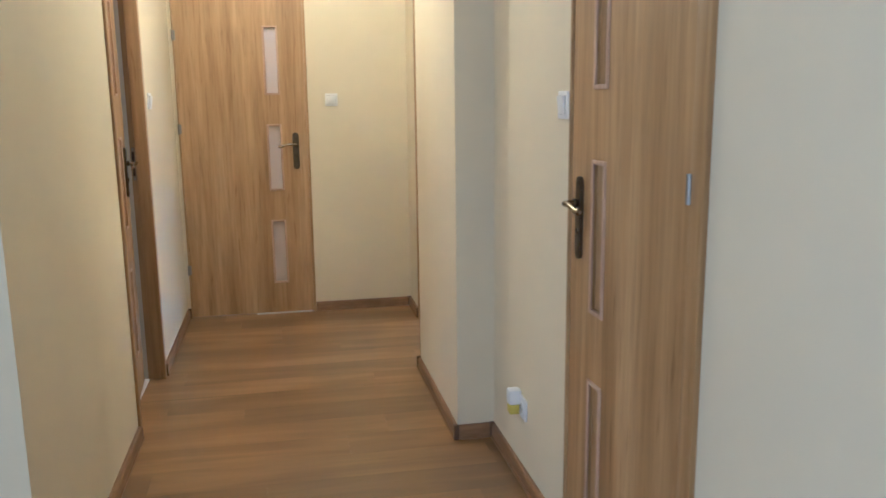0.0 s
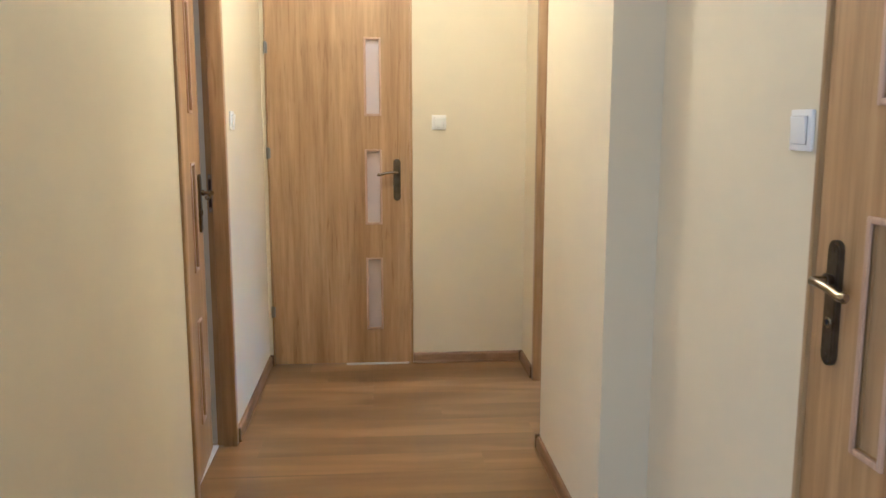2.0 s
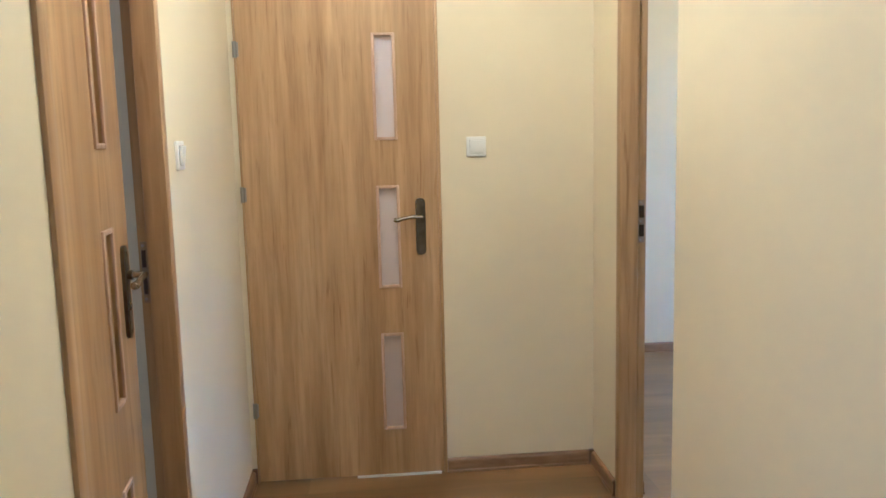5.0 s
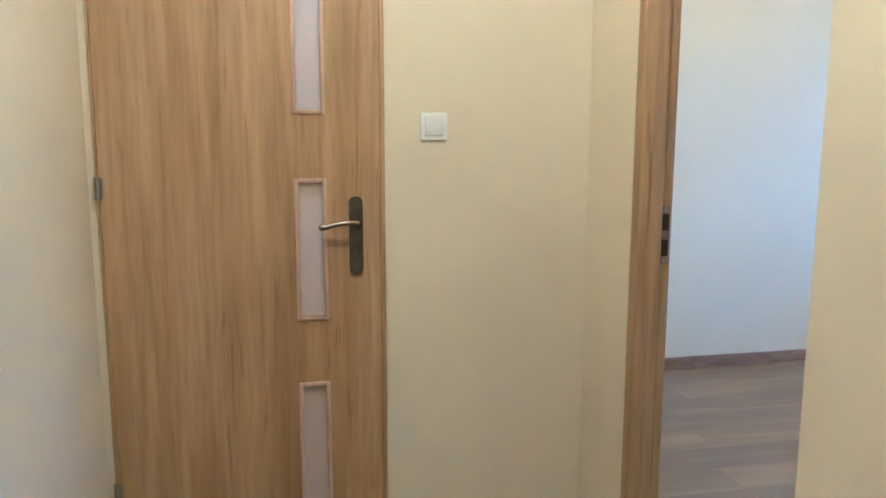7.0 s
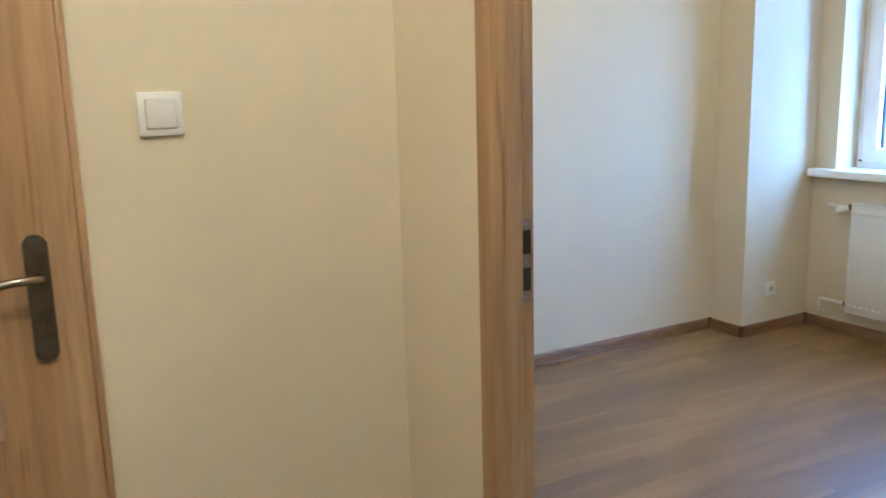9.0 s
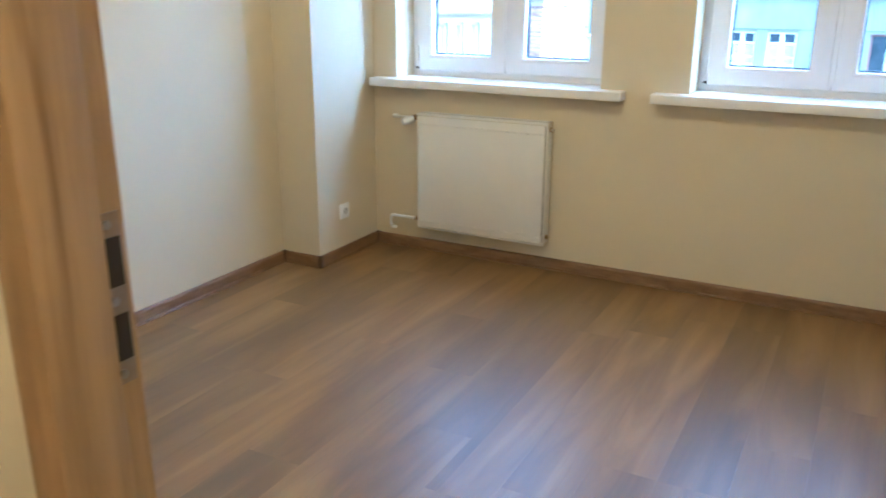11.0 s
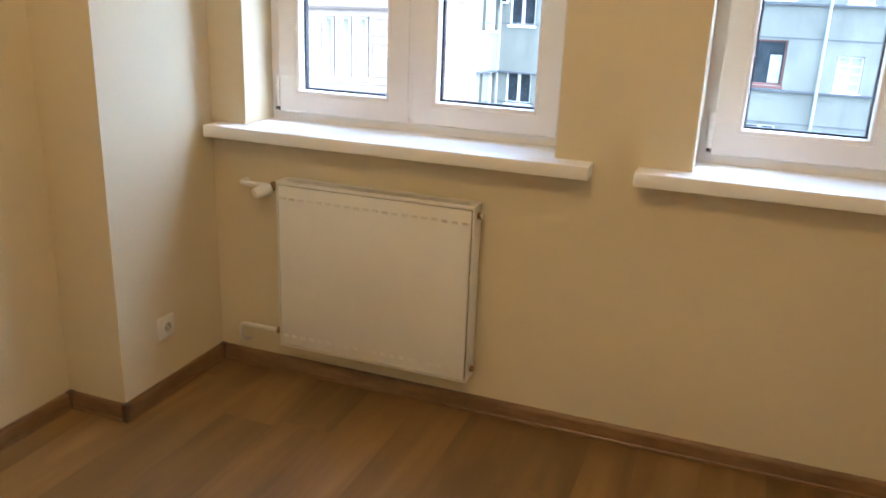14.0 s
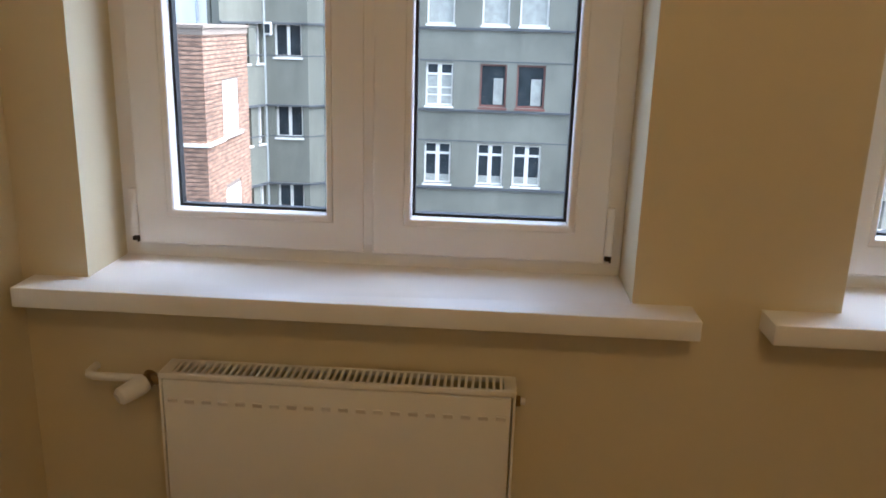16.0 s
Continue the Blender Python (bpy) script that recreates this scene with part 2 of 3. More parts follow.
def prism(bm, outline, y0, y1):
    """An outline of (x, z) drawn out from y0 to y1."""
    a = [bm.verts.new((x, y0, z)) for x, z in outline]
    b = [bm.verts.new((x, y1, z)) for x, z in outline]
    n = len(outline)
    bm.faces.new(a)
    bm.faces.new(b[::-1])
    for i in range(n):
        bm.faces.new((a[i], b[i], b[(i + 1) % n], a[(i + 1) % n]))
    bmesh.ops.recalc_face_normals(bm, faces=bm.faces)
    return bm


def stadium(cx, z0, z1, r, n=10):
    top = [(cx + r * math.cos(math.pi * k / n), z1 - r + r * math.sin(math.pi * k / n)) for k in range(n + 1)]
    low = [(cx - r * math.cos(math.pi * k / n), z0 + r - r * math.sin(math.pi * k / n)) for k in range(n + 1)]
    return top + low


def holed(bm, us, vs, holes, place, d0, d1):
    """A board over us x vs with oblong holes; place(u, v, d) gives the point at depth d."""
    cu = sorted({*us, *[h[i] for h in holes for i in (0, 1)]})
    cv = sorted({*vs, *[h[i] for h in holes for i in (2, 3)]})
    for u0, u1 in zip(cu, cu[1:]):
        run = None
        spans = []
        for v0, v1 in zip(cv, cv[1:]):
            hole = any(h[0] <= u0 and u1 <= h[1] and h[2] <= v0 and v1 <= h[3] for h in holes)
            if not hole:
                run = (run[0], v1) if run else (v0, v1)
            if (hole or v1 == cv[-1]) and run:
                spans.append(run)
                run = None
        for v0, v1 in spans:
            p, q = place(u0, v0, d0), place(u1, v1, d1)
            slab(bm, [min(a, b) for a, b in zip(p, q)], [max(a, b) for a, b in zip(p, q)])
    return bm


def linked(name, bm, mat, smooth=False):
    me = bpy.data.meshes.new(name)
    bm.normal_update()
    bm.to_mesh(me)
    bm.free()
    me.materials.append(mat)
    if smooth:
        for p in me.polygons:
            p.use_smooth = True
        me.set_sharp_from_angle(angle=radians(35))
    return new(name, me)


def part(name, bm, mat, parent, label="", smooth=True):
    ob = linked(name, bm, mat, smooth)
    ob.parent = parent
    return tagged(ob, label)


def thing(name, m, label, category, group="", kind=""):
    ob = new(name)
    ob.empty_display_size = 0.1
    ob.matrix_world = m
    return tagged(ob, label, category, group, kind)


def structure(name, bm, mat, label="", category="", smooth=False):
    return tagged(linked(name, bm, mat, smooth), label, category, kind="structure")


# ---- plan (metres) ----
H = 2.90                       # ceiling
XL, XR, XC = -0.574, 0.876, 0.721
Y_END = 5.14
COL0, COL1 = 2.939, 3.843
XE, YS, YN, YP, XP = 4.225, 3.707, 6.834, 6.603, 3.685
T = 0.092                      # partition
XW = XR + T                    # west face of the room
XO = 4.62                      # outer face of the facade wall
SZ = 0.919                     # top of the window sills
WTOP = 2.36
WINDOWS = ((5.355, 6.462), (3.84, 4.95))

# ---- walls, ceiling ----
structure("wall_left", boxes(((XL - 0.12, 1.845, 0), (XL, 3.227, H)), ((XL - 0.12, 4.014, 0), (XL, Y_END, H)), ((XL - 0.12, 3.227, 2.085), (XL, 4.014, H))), PAINT, "cream painted plaster wall with a doorway", "wall")
structure("wall_hall_north", boxes(((-3.0, 1.845, 0), (XL - 0.12, 1.965, H))), PAINT, "cream painted plaster wall of the hall", "wall")
structure("wall_end", holed(bmesh.new(), (XL - 0.12, XR), (0, H), [(-0.5515, 0.2415, 0, 2.055)], lambda u, v, d: (u, d, v), Y_END, Y_END + 0.12), PAINT, "cream painted end wall of the corridor", "wall")
structure("wall_right", holed(bmesh.new(), (-3.0, COL0), (0, H), [(1.2995, 2.0655, 0, 2.07)], lambda u, v, d: (d, u, v), XR, XW), PAINT, "cream painted corridor wall with a closed door", "wall")
structure("wall_column", boxes(((XC, COL0, 0), (XW, COL1, H))), PAINT, "cream painted chimney breast standing proud of the wall", "wall")
structure("wall_room_west", holed(bmesh.new(), (COL1, 6.95), (0, H), [(3.90, 4.799, 0, 2.085)], lambda u, v, d: (d, u, v), XR, XW), PAINT, "cream painted wall with the open doorway", "wall")
structure("wall_north", boxes(((XW, YN, 0), (XO, YN + 0.12, H))), PAINT, "cream painted side wall of the room", "wall")
structure("wall_pilaster", boxes(((XP, YP, 0), (XE, YN, H))), PAINT, "cream painted pier in the corner by the window", "wall")
structure("wall_south", boxes(((XW, YS - 0.12, 0), (XO, YS, H))), PAINT, "cream painted side wall of the room", "wall")
structure("wall_east", holed(bmesh.new(), (YS, YN), (0, H), [(*w, SZ - 0.04, WTOP) for w in WINDOWS], lambda u, v, d: (d, u, v), XE, XO), PAINT, "cream painted outer wall with two window recesses", "wall")
structure("wall_facade_below", boxes(((-3.2, -3.2, -9), (XO, 7.0, -0.252))), RENDER)
structure("wall_hall_south", boxes(((-3.12, -3.12, 0), (XW, -3.0, H))), PAINT)
structure("wall_hall_west", holed(bmesh.new(), (-3.0, 1.965), (0, H), [(-2.8, -0.6, 0.9, 2.3)], lambda u, v, d: (d, u, v), -3.12, -3.0), PAINT)
# Unseen panels added behind both openings to keep sky light out.
structure("sky_block_panel", boxes(((-3.16, -2.9, 0.8), (-3.125, -0.5, 2.4)), ((-2.76, 2.8, 0.8), (-2.725, 4.0, 2.4))), SILL)
structure("wall_left_room_north", boxes(((-2.6, 4.125, 0), (XL - 0.12, 4.245, H))), PAINT)
structure("wall_left_room_south", boxes(((-2.6, 2.48, 0), (XL - 0.12, 2.60, H))), PAINT)
structure("wall_left_room_west", holed(bmesh.new(), (2.48, 4.245), (0, H), [(2.9, 3.9, 0.9, 2.3)], lambda u, v, d: (d, u, v), -2.72, -2.6), PAINT)
structure("wall_bathroom_west", boxes(((XL - 0.12, Y_END + 0.12, 0), (XL, 6.8, H))), PAINT)
structure("wall_bathroom_north", boxes(((XL - 0.12, 6.8, 0), (XR, 6.92, H))), PAINT)
structure("wall_closet", boxes(((2.1, 0.9, 0), (2.2, 2.7, H)), ((XW, 0.9, 0), (2.1, 1.0, H)), ((XW, 2.6, 0), (2.1, 2.7, H))), PAINT)
structure("ceiling", boxes(((-3.2, -3.2, H), (XO, 7.0, H + 0.25))), CEIL, "white painted ceiling", "ceiling")
structure("subfloor", boxes(((-3.2, -3.2, -0.25), (XO, 7.0, -0.012))), CAP)

# ---- doors ----
STRIPS = ((1.406, 1.823), (0.807, 1.224), (0.205, 0.617))


def handle(parent, x, side, front, keyed):
    """Long plate with a curved lever towards side (-1 or +1), on the face at y = front."""
    y = front
    pl = part("handle_plate", prism(bmesh.new(), stadium(x, 0.940, 1.171, 0.020), y - 0.009, y), BRONZE, parent, "dark aged-bronze long handle plate")
    part("screw", rod(bmesh.new(), (x, y - 0.012, 1.153), (x, y - 0.008, 1.153), 0.005, 12), BRONZE, pl)
    part("screw", rod(bmesh.new(), (x, y - 0.012, 0.958), (x, y - 0.008, 0.958), 0.005, 12), BRONZE, pl)
    part("plate_face", prism(bmesh.new(), stadium(x, 0.947, 1.164, 0.0145), y - 0.0105, y - 0.0085), BRONZE, pl, "raised inner face of the plate")
    if keyed:
        rim = part("keyhole_rim", rod(bmesh.new(), (x, y - 0.0130, 1.020), (x, y - 0.009, 1.020), 0.0100, 16, 0.0115), LEVER, pl, "round bronze keyhole rim")
        part("keyhole", rod(bmesh.new(), (x, y - 0.0136, 1.020), (x, y - 0.009, 1.020), 0.0060, 12), DARK, rim, "dark keyhole")
    rose = rod(bmesh.new(), (x, y - 0.022, 1.098), (x, y - 0.008, 1.098), 0.013, 16, 0.010)
    part("rose", rose, BRONZE, pl)
    s = side
    lv = tube(bmesh.new(), [(x, y - 0.015, 1.098), (x, y - 0.046, 1.098), (x + s * 0.012, y - 0.052, 1.099), (x + s * 0.04, y - 0.053, 1.099), (x + s * 0.07, y - 0.051, 1.094), (x + s * 0.092, y - 0.049, 1.087), (x + s * 0.104, y - 0.047, 1.088), (x + s * 0.110, y - 0.047, 1.090)],
              [0.008, 0.008, 0.0085, 0.0075, 0.0075, 0.0085, 0.010, 0.006])
    part("lever", lv, LEVER, pl, "curved polished bronze lever")


def door(name, m, width, hinge_left, label, top=2.03, keyed=True, blind=False):
    d = thing(name, m, label, "door", kind="structure")
    s = 1 if hinge_left else -1
    at = (lambda x: x) if hinge_left else (lambda x: width - x)
    sx = sorted((at(width - 0.248), at(width - 0.155)))
    bw = 0.012
    holes = [(sx[0] + bw, sx[1] - bw, z0 + bw, z1 - bw) for z0, z1 in STRIPS]
    leaf = part("leaf", holed(bmesh.new(), (0, width), (0.009, top), holes, lambda u, v, k: (u, k, v), 0.0, 0.040), DOOR, d, "oak-grain foil door leaf", smooth=False)
    for u0, u1, v0, v1 in holes:
        o = (u0 - bw, u1 + bw, v0 - bw, v1 + bw)
        ring = bmesh.new()
        for a, b in (((o[0], -0.006, o[2]), (u0, 0.005, o[3])), ((u1, -0.006, o[2]), (o[1], 0.005, o[3])), ((u0, -0.006, o[2]), (u1, 0.005, v0)), ((u0, -0.006, v1), (u1, 0.005, o[3]))):
            slab(ring, a, b, 0.0025)
        bead = part("glazing_bead", ring, BEAD, leaf, "lighter oak glazing bead")
        if blind:
            part("inset_panel", boxes(((u0 - 0.003, 0.009, v0 - 0.003), (u1 + 0.003, 0.015, v1 + 0.003))), DOOR, leaf, "oak-grain panel set into the recess", smooth=False)
        else:
            part("glass_strip", boxes(((u0 - 0.003, 0.006, v0 - 0.003), (u1 + 0.003, 0.012, v1 + 0.003))), FROST, leaf, "pale frosted glass strip", smooth=False)
    handle(d, at(width - 0.072), -s, 0.0, keyed)
    for z in (0.316, 1.204, 1.766):
        hx = at(-0.004)
        hinge = part("hinge", rod(bmesh.new(), (hx, -0.006, z - 0.031), (hx, -0.006, z + 0.031), 0.0085), STEEL, d, "nickel door hinge")
        part("hinge_leaf", boxes((sorted((hx, hx + s * 0.014))[0:1] + [-0.002, z - 0.028], sorted((hx, hx + s * 0.014))[1:2] + [0.001, z + 0.028])), STEEL, hinge)
    return d


def door_lining(name, m, width, depth, label, jamb=0.044, top=2.04, rebate=0.035, strike=None, far_jamb=None):
    """Jambs and head around an opening of that width; local x along the wall, y into it."""
    d = thing(name, m, label, "door frame", kind="structure")
    for x0, x1, s in ((-jamb, 0, 1), (width, width + (far_jamb or jamb), -1)):
        inner = x1 if s > 0 else x0
        prof = bmesh.new()
        slab(prof, (x0, -0.010, 0), (x1, depth - rebate, top + jamb), 0.003)
        shift = -0.018 * s
        slab(prof, (min(x0, x1) + (0 if s > 0 else 0.018), depth - rebate - 0.001, 0), (max(x0, x1) - (0.018 if s > 0 else 0), depth, top + jamb - 0.002))
        jb = part("jamb", prof, DOOR, d, "oak-grain door jamb")
        if strike == s:
            xs = inner + shift
            pl = part("strike_plate", boxes((tuple(sorted((xs, xs + s * 0.0018)))[0:1] + (depth - rebate + 0.002, 1.005), tuple(sorted((xs, xs + s * 0.0018)))[1:2] + (depth - 0.006, 1.165))), PLATE, jb, "dulled strike plate with two dark slots", smooth=False)
            for z0, z1 in ((1.098, 1.143), (1.028, 1.072)):
                part("slot", boxes((tuple(sorted((xs, xs + s * 0.0026)))[0:1] + (depth - rebate + 0.008, z0), tuple(sorted((xs, xs + s * 0.0026)))[1:2] + (depth - 0.008, z1))), SLOT, pl, "dark latch slot", smooth=False)
            for z in (1.155, 1.085, 1.015):
                part("screw", rod(bmesh.new(), (xs, depth - rebate + 0.014, z), (xs + s * 0.004, depth - rebate + 0.014, z), 0.0042, 10), STEEL, pl)
    part("head", boxes(((0, -0.010, top), (width, depth - rebate, top + jamb)), ((0, depth - rebate, top + 0.018), (width, depth, top + jamb))), DOOR, d, smooth=False)
    return d


door("door_1", pose(-0.543, 5.128, 0), 0.770, True, "closed oak-grain interior door with three frosted glass strips", keyed=False)
door("door_2", pose(0.870, 2.047, 0, 0, 0, -90), 0.688, False, "closed oak-grain interior door with three recessed panels and nickel hinges", blind=True)
door("door_3", pose(-0.620, 3.245, 0, 0, 0, 93.4), 0.700, True, "oak-grain interior door with recessed panels left slightly ajar", blind=True)
door_lining("door_frame_1", pose(-0.545, 5.137, 0), 0.773, 0.11, "narrow oak-grain frame round the closed door", jamb=0.007, rebate=0.03, far_jamb=0.014)
door_lining("door_frame_2", pose(0.873, 2.052, 0, 0, 0, -90), 0.697, 0.10, "narrow oak-grain frame round the closed door", jamb=0.014, rebate=0.03, far_jamb=0.056)
door_lining("door_frame_3", pose(XL, 3.262, 0, 0, 0, 90), 0.708, 0.076, "oak-grain door frame with a nickel strike plate", rebate=0.026, strike=-1)
door_lining("door_frame_4", pose(XR, 4.755, 0, 0, 0, -90), 0.81, 0.095, "oak-grain frame of the open doorway to the room", strike=1)
structure("threshold", boxes(((XL - 0.115, 3.255, 0.0), (XL - 0.07, 3.975, 0.006))), STONE, "pale threshold strip under the door, standing in for gap light at the end door", "threshold")
structure("threshold", boxes(((0.938, 3.948, 0.0), (0.966, 4.752, 0.006)), bevel=0.0015), STONE, "white threshold strip across the open doorway", "threshold")
# Pale strip painted in place of the light gap under the end door.
structure("threshold", boxes(((-0.14, 5.121, 0.0), (0.215, 5.16, 0.0075))), STONE, "pale threshold strip under the door, standing in for gap light at the end door", "threshold")

# ---- windows ----


def ring_of(u0, u1, v0, v1, w, d0, d1, bevel=0.0, low=None, inner=False):
    """A mitred frame round an oblong opening; x along, z up, y in."""
    low = w if low is None else low
    bm = bmesh.new()
    rings = []
    for d in (d0, d1):
        for q in ((u0, u1, v0, v1), (u0 + w, u1 - w, v0 + low, v1 - w)):
            rings.append([bm.verts.new((x, d, z)) for x, z in ((q[0], q[2]), (q[1], q[2]), (q[1], q[3]), (q[0], q[3]))])
    fo, fi, bo, bi = rings
    for k in range(4):
        n = (k + 1) % 4
        for q in ((fo[k], fo[n], fi[n], fi[k]), (bo[k], bi[k], bi[n], bo[n]), (fo[k], bo[k], bo[n], fo[n]), (fi[k], fi[n], bi[n], bi[k])):
            bm.faces.new(q)
    if bevel:
        edge = [e for e in bm.edges if any(e.verts[0] in r and e.verts[1] in r for r in ((fi,) if inner else (fo, fi)))]
        bmesh.ops.bevel(bm, geom=edge, offset=bevel, segments=3, profile=0.5, affect="EDGES")
    return bm


def window(name, y_left, width, label):
    """Two-sash plastic window; local x from its left side, y outwards."""
    w = thing(name, pose(4.391, y_left, 0, 0, 0, -90), label, "window", kind="structure")
    z0, z1 = SZ - 0.002, WTOP + 0.02
    side = 0.034
    part("window_frame", ring_of(-0.03, width + 0.03, z0 - 0.02, z1 + 0.02, 0.090, 0.016, 0.085, 0.003, 0.080), PVC, w, "white plastic window frame")
    sash_w = (width - 2 * side - 0.020) / 2
    mid = width / 2
    part("mullion", boxes(((mid - 0.022, 0.006, z0 + 0.05), (mid + 0.022, 0.075, z1 - 0.05)), bevel=0.004), PVC, w)
    for x0 in (side, mid + 0.010):
        x1 = x0 + sash_w
        b0, b1 = z0 + 0.032, z1 - 0.032
        sash = part("sash", ring_of(x0, x1, b0, b1, 0.069, 0.0, 0.066, 0.005, 0.067), PVC, w, "white plastic sash")
        g = (x0 + 0.069, x1 - 0.069, b0 + 0.067, b1 - 0.069)
        bead = ring_of(*g, 0.014, 0.0008, 0.048, 0.008, inner=True)
        part("glazing_bead", bead, PVC, sash)
        k = (g[0] + 0.013, g[1] - 0.013, g[2] + 0.013, g[3] - 0.013)
        part("gasket", ring_of(k[0], k[1], k[2], k[3], 0.007, 0.040, 0.062), RUBBER, sash, "black rubber gasket", smooth=False)
        pn = part("pane", boxes(((k[0] + 0.002, 0.051, k[2] + 0.002), (k[1] - 0.002, 0.055, k[3] - 0.002))), GLASS, sash, "clear window pane", smooth=False)
        pn.visible_shadow = False
        hx = x0 - 0.008 if x0 < mid else x1 + 0.008
        cover = part("hinge_cover", boxes(((hx - 0.009, -0.006, b0 + 0.018), (hx + 0.009, 0.014, b0 + 0.125)), bevel=0.004), PVC, w, "white hinge cover")
        part("hinge_pin", boxes(((hx - 0.006, -0.003, b0 + 0.007), (hx + 0.003, 0.010, b0 + 0.015)), ((hx + 0.004, -0.002, b0 + 0.003), (hx + 0.007, 0.010, b0 + 0.016))), SLOT, cover, "dark metal hinge pin")
    return w


for i, (a, b) in enumerate(WINDOWS):
    window(f"window_{i + 1}", b - 0.004, b - a - 0.008, "white plastic double window above the sill")


def sill(y0, y1, r0, r1):
    """One board: a long nosing in front of the wall and a tongue into the recess."""
    xb, xt = XE + 0.002, 4.44
    plan = [(4.139, y0), (xb, y0), (xb, r0 + 0.001), (xt, r0 + 0.001), (xt, r1 - 0.001), (xb, r1 - 0.001), (xb, y1), (4.139, y1)]
    bm = bmesh.new()
    low = [bm.verts.new((x, y, SZ - 0.042)) for x, y in plan]
    top = [bm.verts.new((x, y, SZ)) for x, y in plan]
    bm.faces.new(low[::-1])
    bm.faces.new(top)
    for k in range(len(plan)):
        n = (k + 1) % len(plan)
        bm.faces.new((low[k], low[n], top[n], top[k]))
    nose = [e for e in bm.edges if all(v.co.x < 4.2 for v in e.verts) or (any(v.co.x < 4.15 for v in e.verts))]
    bmesh.ops.bevel(bm, geom=nose, offset=0.004, segments=2, profile=0.5, affect="EDGES")
    return structure("window_sill", bm, SILL, "thick white window board jutting from the wall", "window sill", smooth=True)


sill(5.236, 6.580, *WINDOWS[0])
sill(3.722, 5.103, *WINDOWS[1])

# ---- skirting boards ----


def skirting(p, q, inward):
    """A foil-wrapped board with a rounded top from p to q; inward: the way it faces."""
    p, q, n = Vector((*p, 0)), Vector((*q, 0)), Vector((*inward, 0))
    prof = [(0, 0), (0.020, 0), (0.020, 0.008), (0.0165, 0.012), (0.0165, 0.046), (0.0145, 0.054), (0.009, 0.059), (0, 0.060)]
    bm = bmesh.new()
    a = [bm.verts.new(p + n * d + Vector((0, 0, z))) for d, z in prof]
    b = [bm.verts.new(q + n * d + Vector((0, 0, z))) for d, z in prof]
    bm.faces.new(a)
    bm.faces.new(b[::-1])
    for i in range(len(prof)):
        j = (i + 1) % len(prof)
        bm.faces.new((a[i], b[i], b[j], a[j]))
    bmesh.ops.recalc_face_normals(bm, faces=bm.faces)
    return structure("baseboard", bm, SKIRT, "brown wood-foil skirting board along the wall", "baseboard", smooth=True)


def skirting_cap(x, y, w=0.022, h=0.064):
    return structure("baseboard_cap", boxes(((x - w / 2, y - w / 2, 0), (x + w / 2, y + w / 2, h)), bevel=0.003), CAP, "dark brown skirting corner cap", "baseboard", smooth=True)


for p, q, n in (((XL, 1.845), (XL, 3.222), (1, 0)), ((XL, 4.018), (XL, Y_END), (1, 0)), ((0.2425, Y_END), (XR, Y_END), (0, -1)), ((XR, 4.803), (XR, Y_END), (-1, 0)),
                ((XC, COL0), (XC, COL1), (-1, 0)), ((XC, COL0), (XR, COL0), (0, -1)), ((XR, 2.08), (XR, COL0), (-1, 0)), ((XR, -3.0), (XR, 1.295), (-1, 0)),
                ((XC, COL1), (XR, COL1), (0, 1)), ((-3.0, 1.845), (XL, 1.845), (0, -1)), ((-2.6, 4.125), (XL - 0.12, 4.125), (0, -1)),
                ((XW, YN), (XP, YN), (0, -1)), ((XP, YP), (XP, YN), (-1, 0)), ((XP, YP), (XE, YP), (0, -1)), ((XE, 4.012), (XE, YP), (-1, 0)), ((XE, YS), (XE, 4.006), (-1, 0)), ((XW, YS), (XE, YS), (0, 1)), ((XW, 4.80), (XW, YN), (1, 0))):
    skirting(p, q, n)
for x, y in ((XR - 0.012, Y_END - 0.012), (XL + 0.012, Y_END - 0.012), (XC - 0.008, COL0 - 0.008), (XR - 0.012, COL0 - 0.012), (XC - 0.008, COL1 + 0.004), (XE - 0.012, YS + 0.012), (XE - 0.012, YP - 0.012), (XP - 0.008, YP - 0.008), (XP - 0.012, YN - 0.012)):
    skirting_cap(x, y)
skirting_cap(XE - 0.009, 4.009, 0.019, 0.062)
skirting_cap(XL + 0.008, 4.024, 0.018, 0.062)
skirting_cap(XR - 0.008, 4.810, 0.016, 0.062)

# ---- switches and sockets ----


def light_switch(m, label):
    s = thing("light_switch", m, label, "light switch", "light switches")
    part("plate", boxes(((-0.040, -0.009, -0.040), (0.040, 0, 0.040)), bevel=0.003), PLASTIC, s)
    # The shade in the rocker's gap is put into a grey colour.
    part("inset", boxes(((-0.0274, -0.0105, -0.0274), (0.0274, -0.008, 0.0274)), bevel=0.001), GAP, s, "shadow gap round the rocker, painted grey")
    r = bmesh.new()
    slab(r, (-0.0265, -0.015, -0.0265), (0.0265, -0.009, 0.0265), 0.002)
    for v in r.verts:
        v.co.y -= 0.003 * (v.co.z / 0.0265) if v.co.y < -0.012 else 0
    part("rocker", r, PLASTIC, s, "white rocker")
    return s


light_switch(pose(0.389, Y_END, 1.371), "square white light switch beside the closed door")
light_switch(pose(XR, 2.135, 1.363, 0, 0, -90), "square white light switch by the door handle")
light_switch(pose(XL, 4.172, 1.380, 0, 0, 90), "square white light switch beside the ajar door")


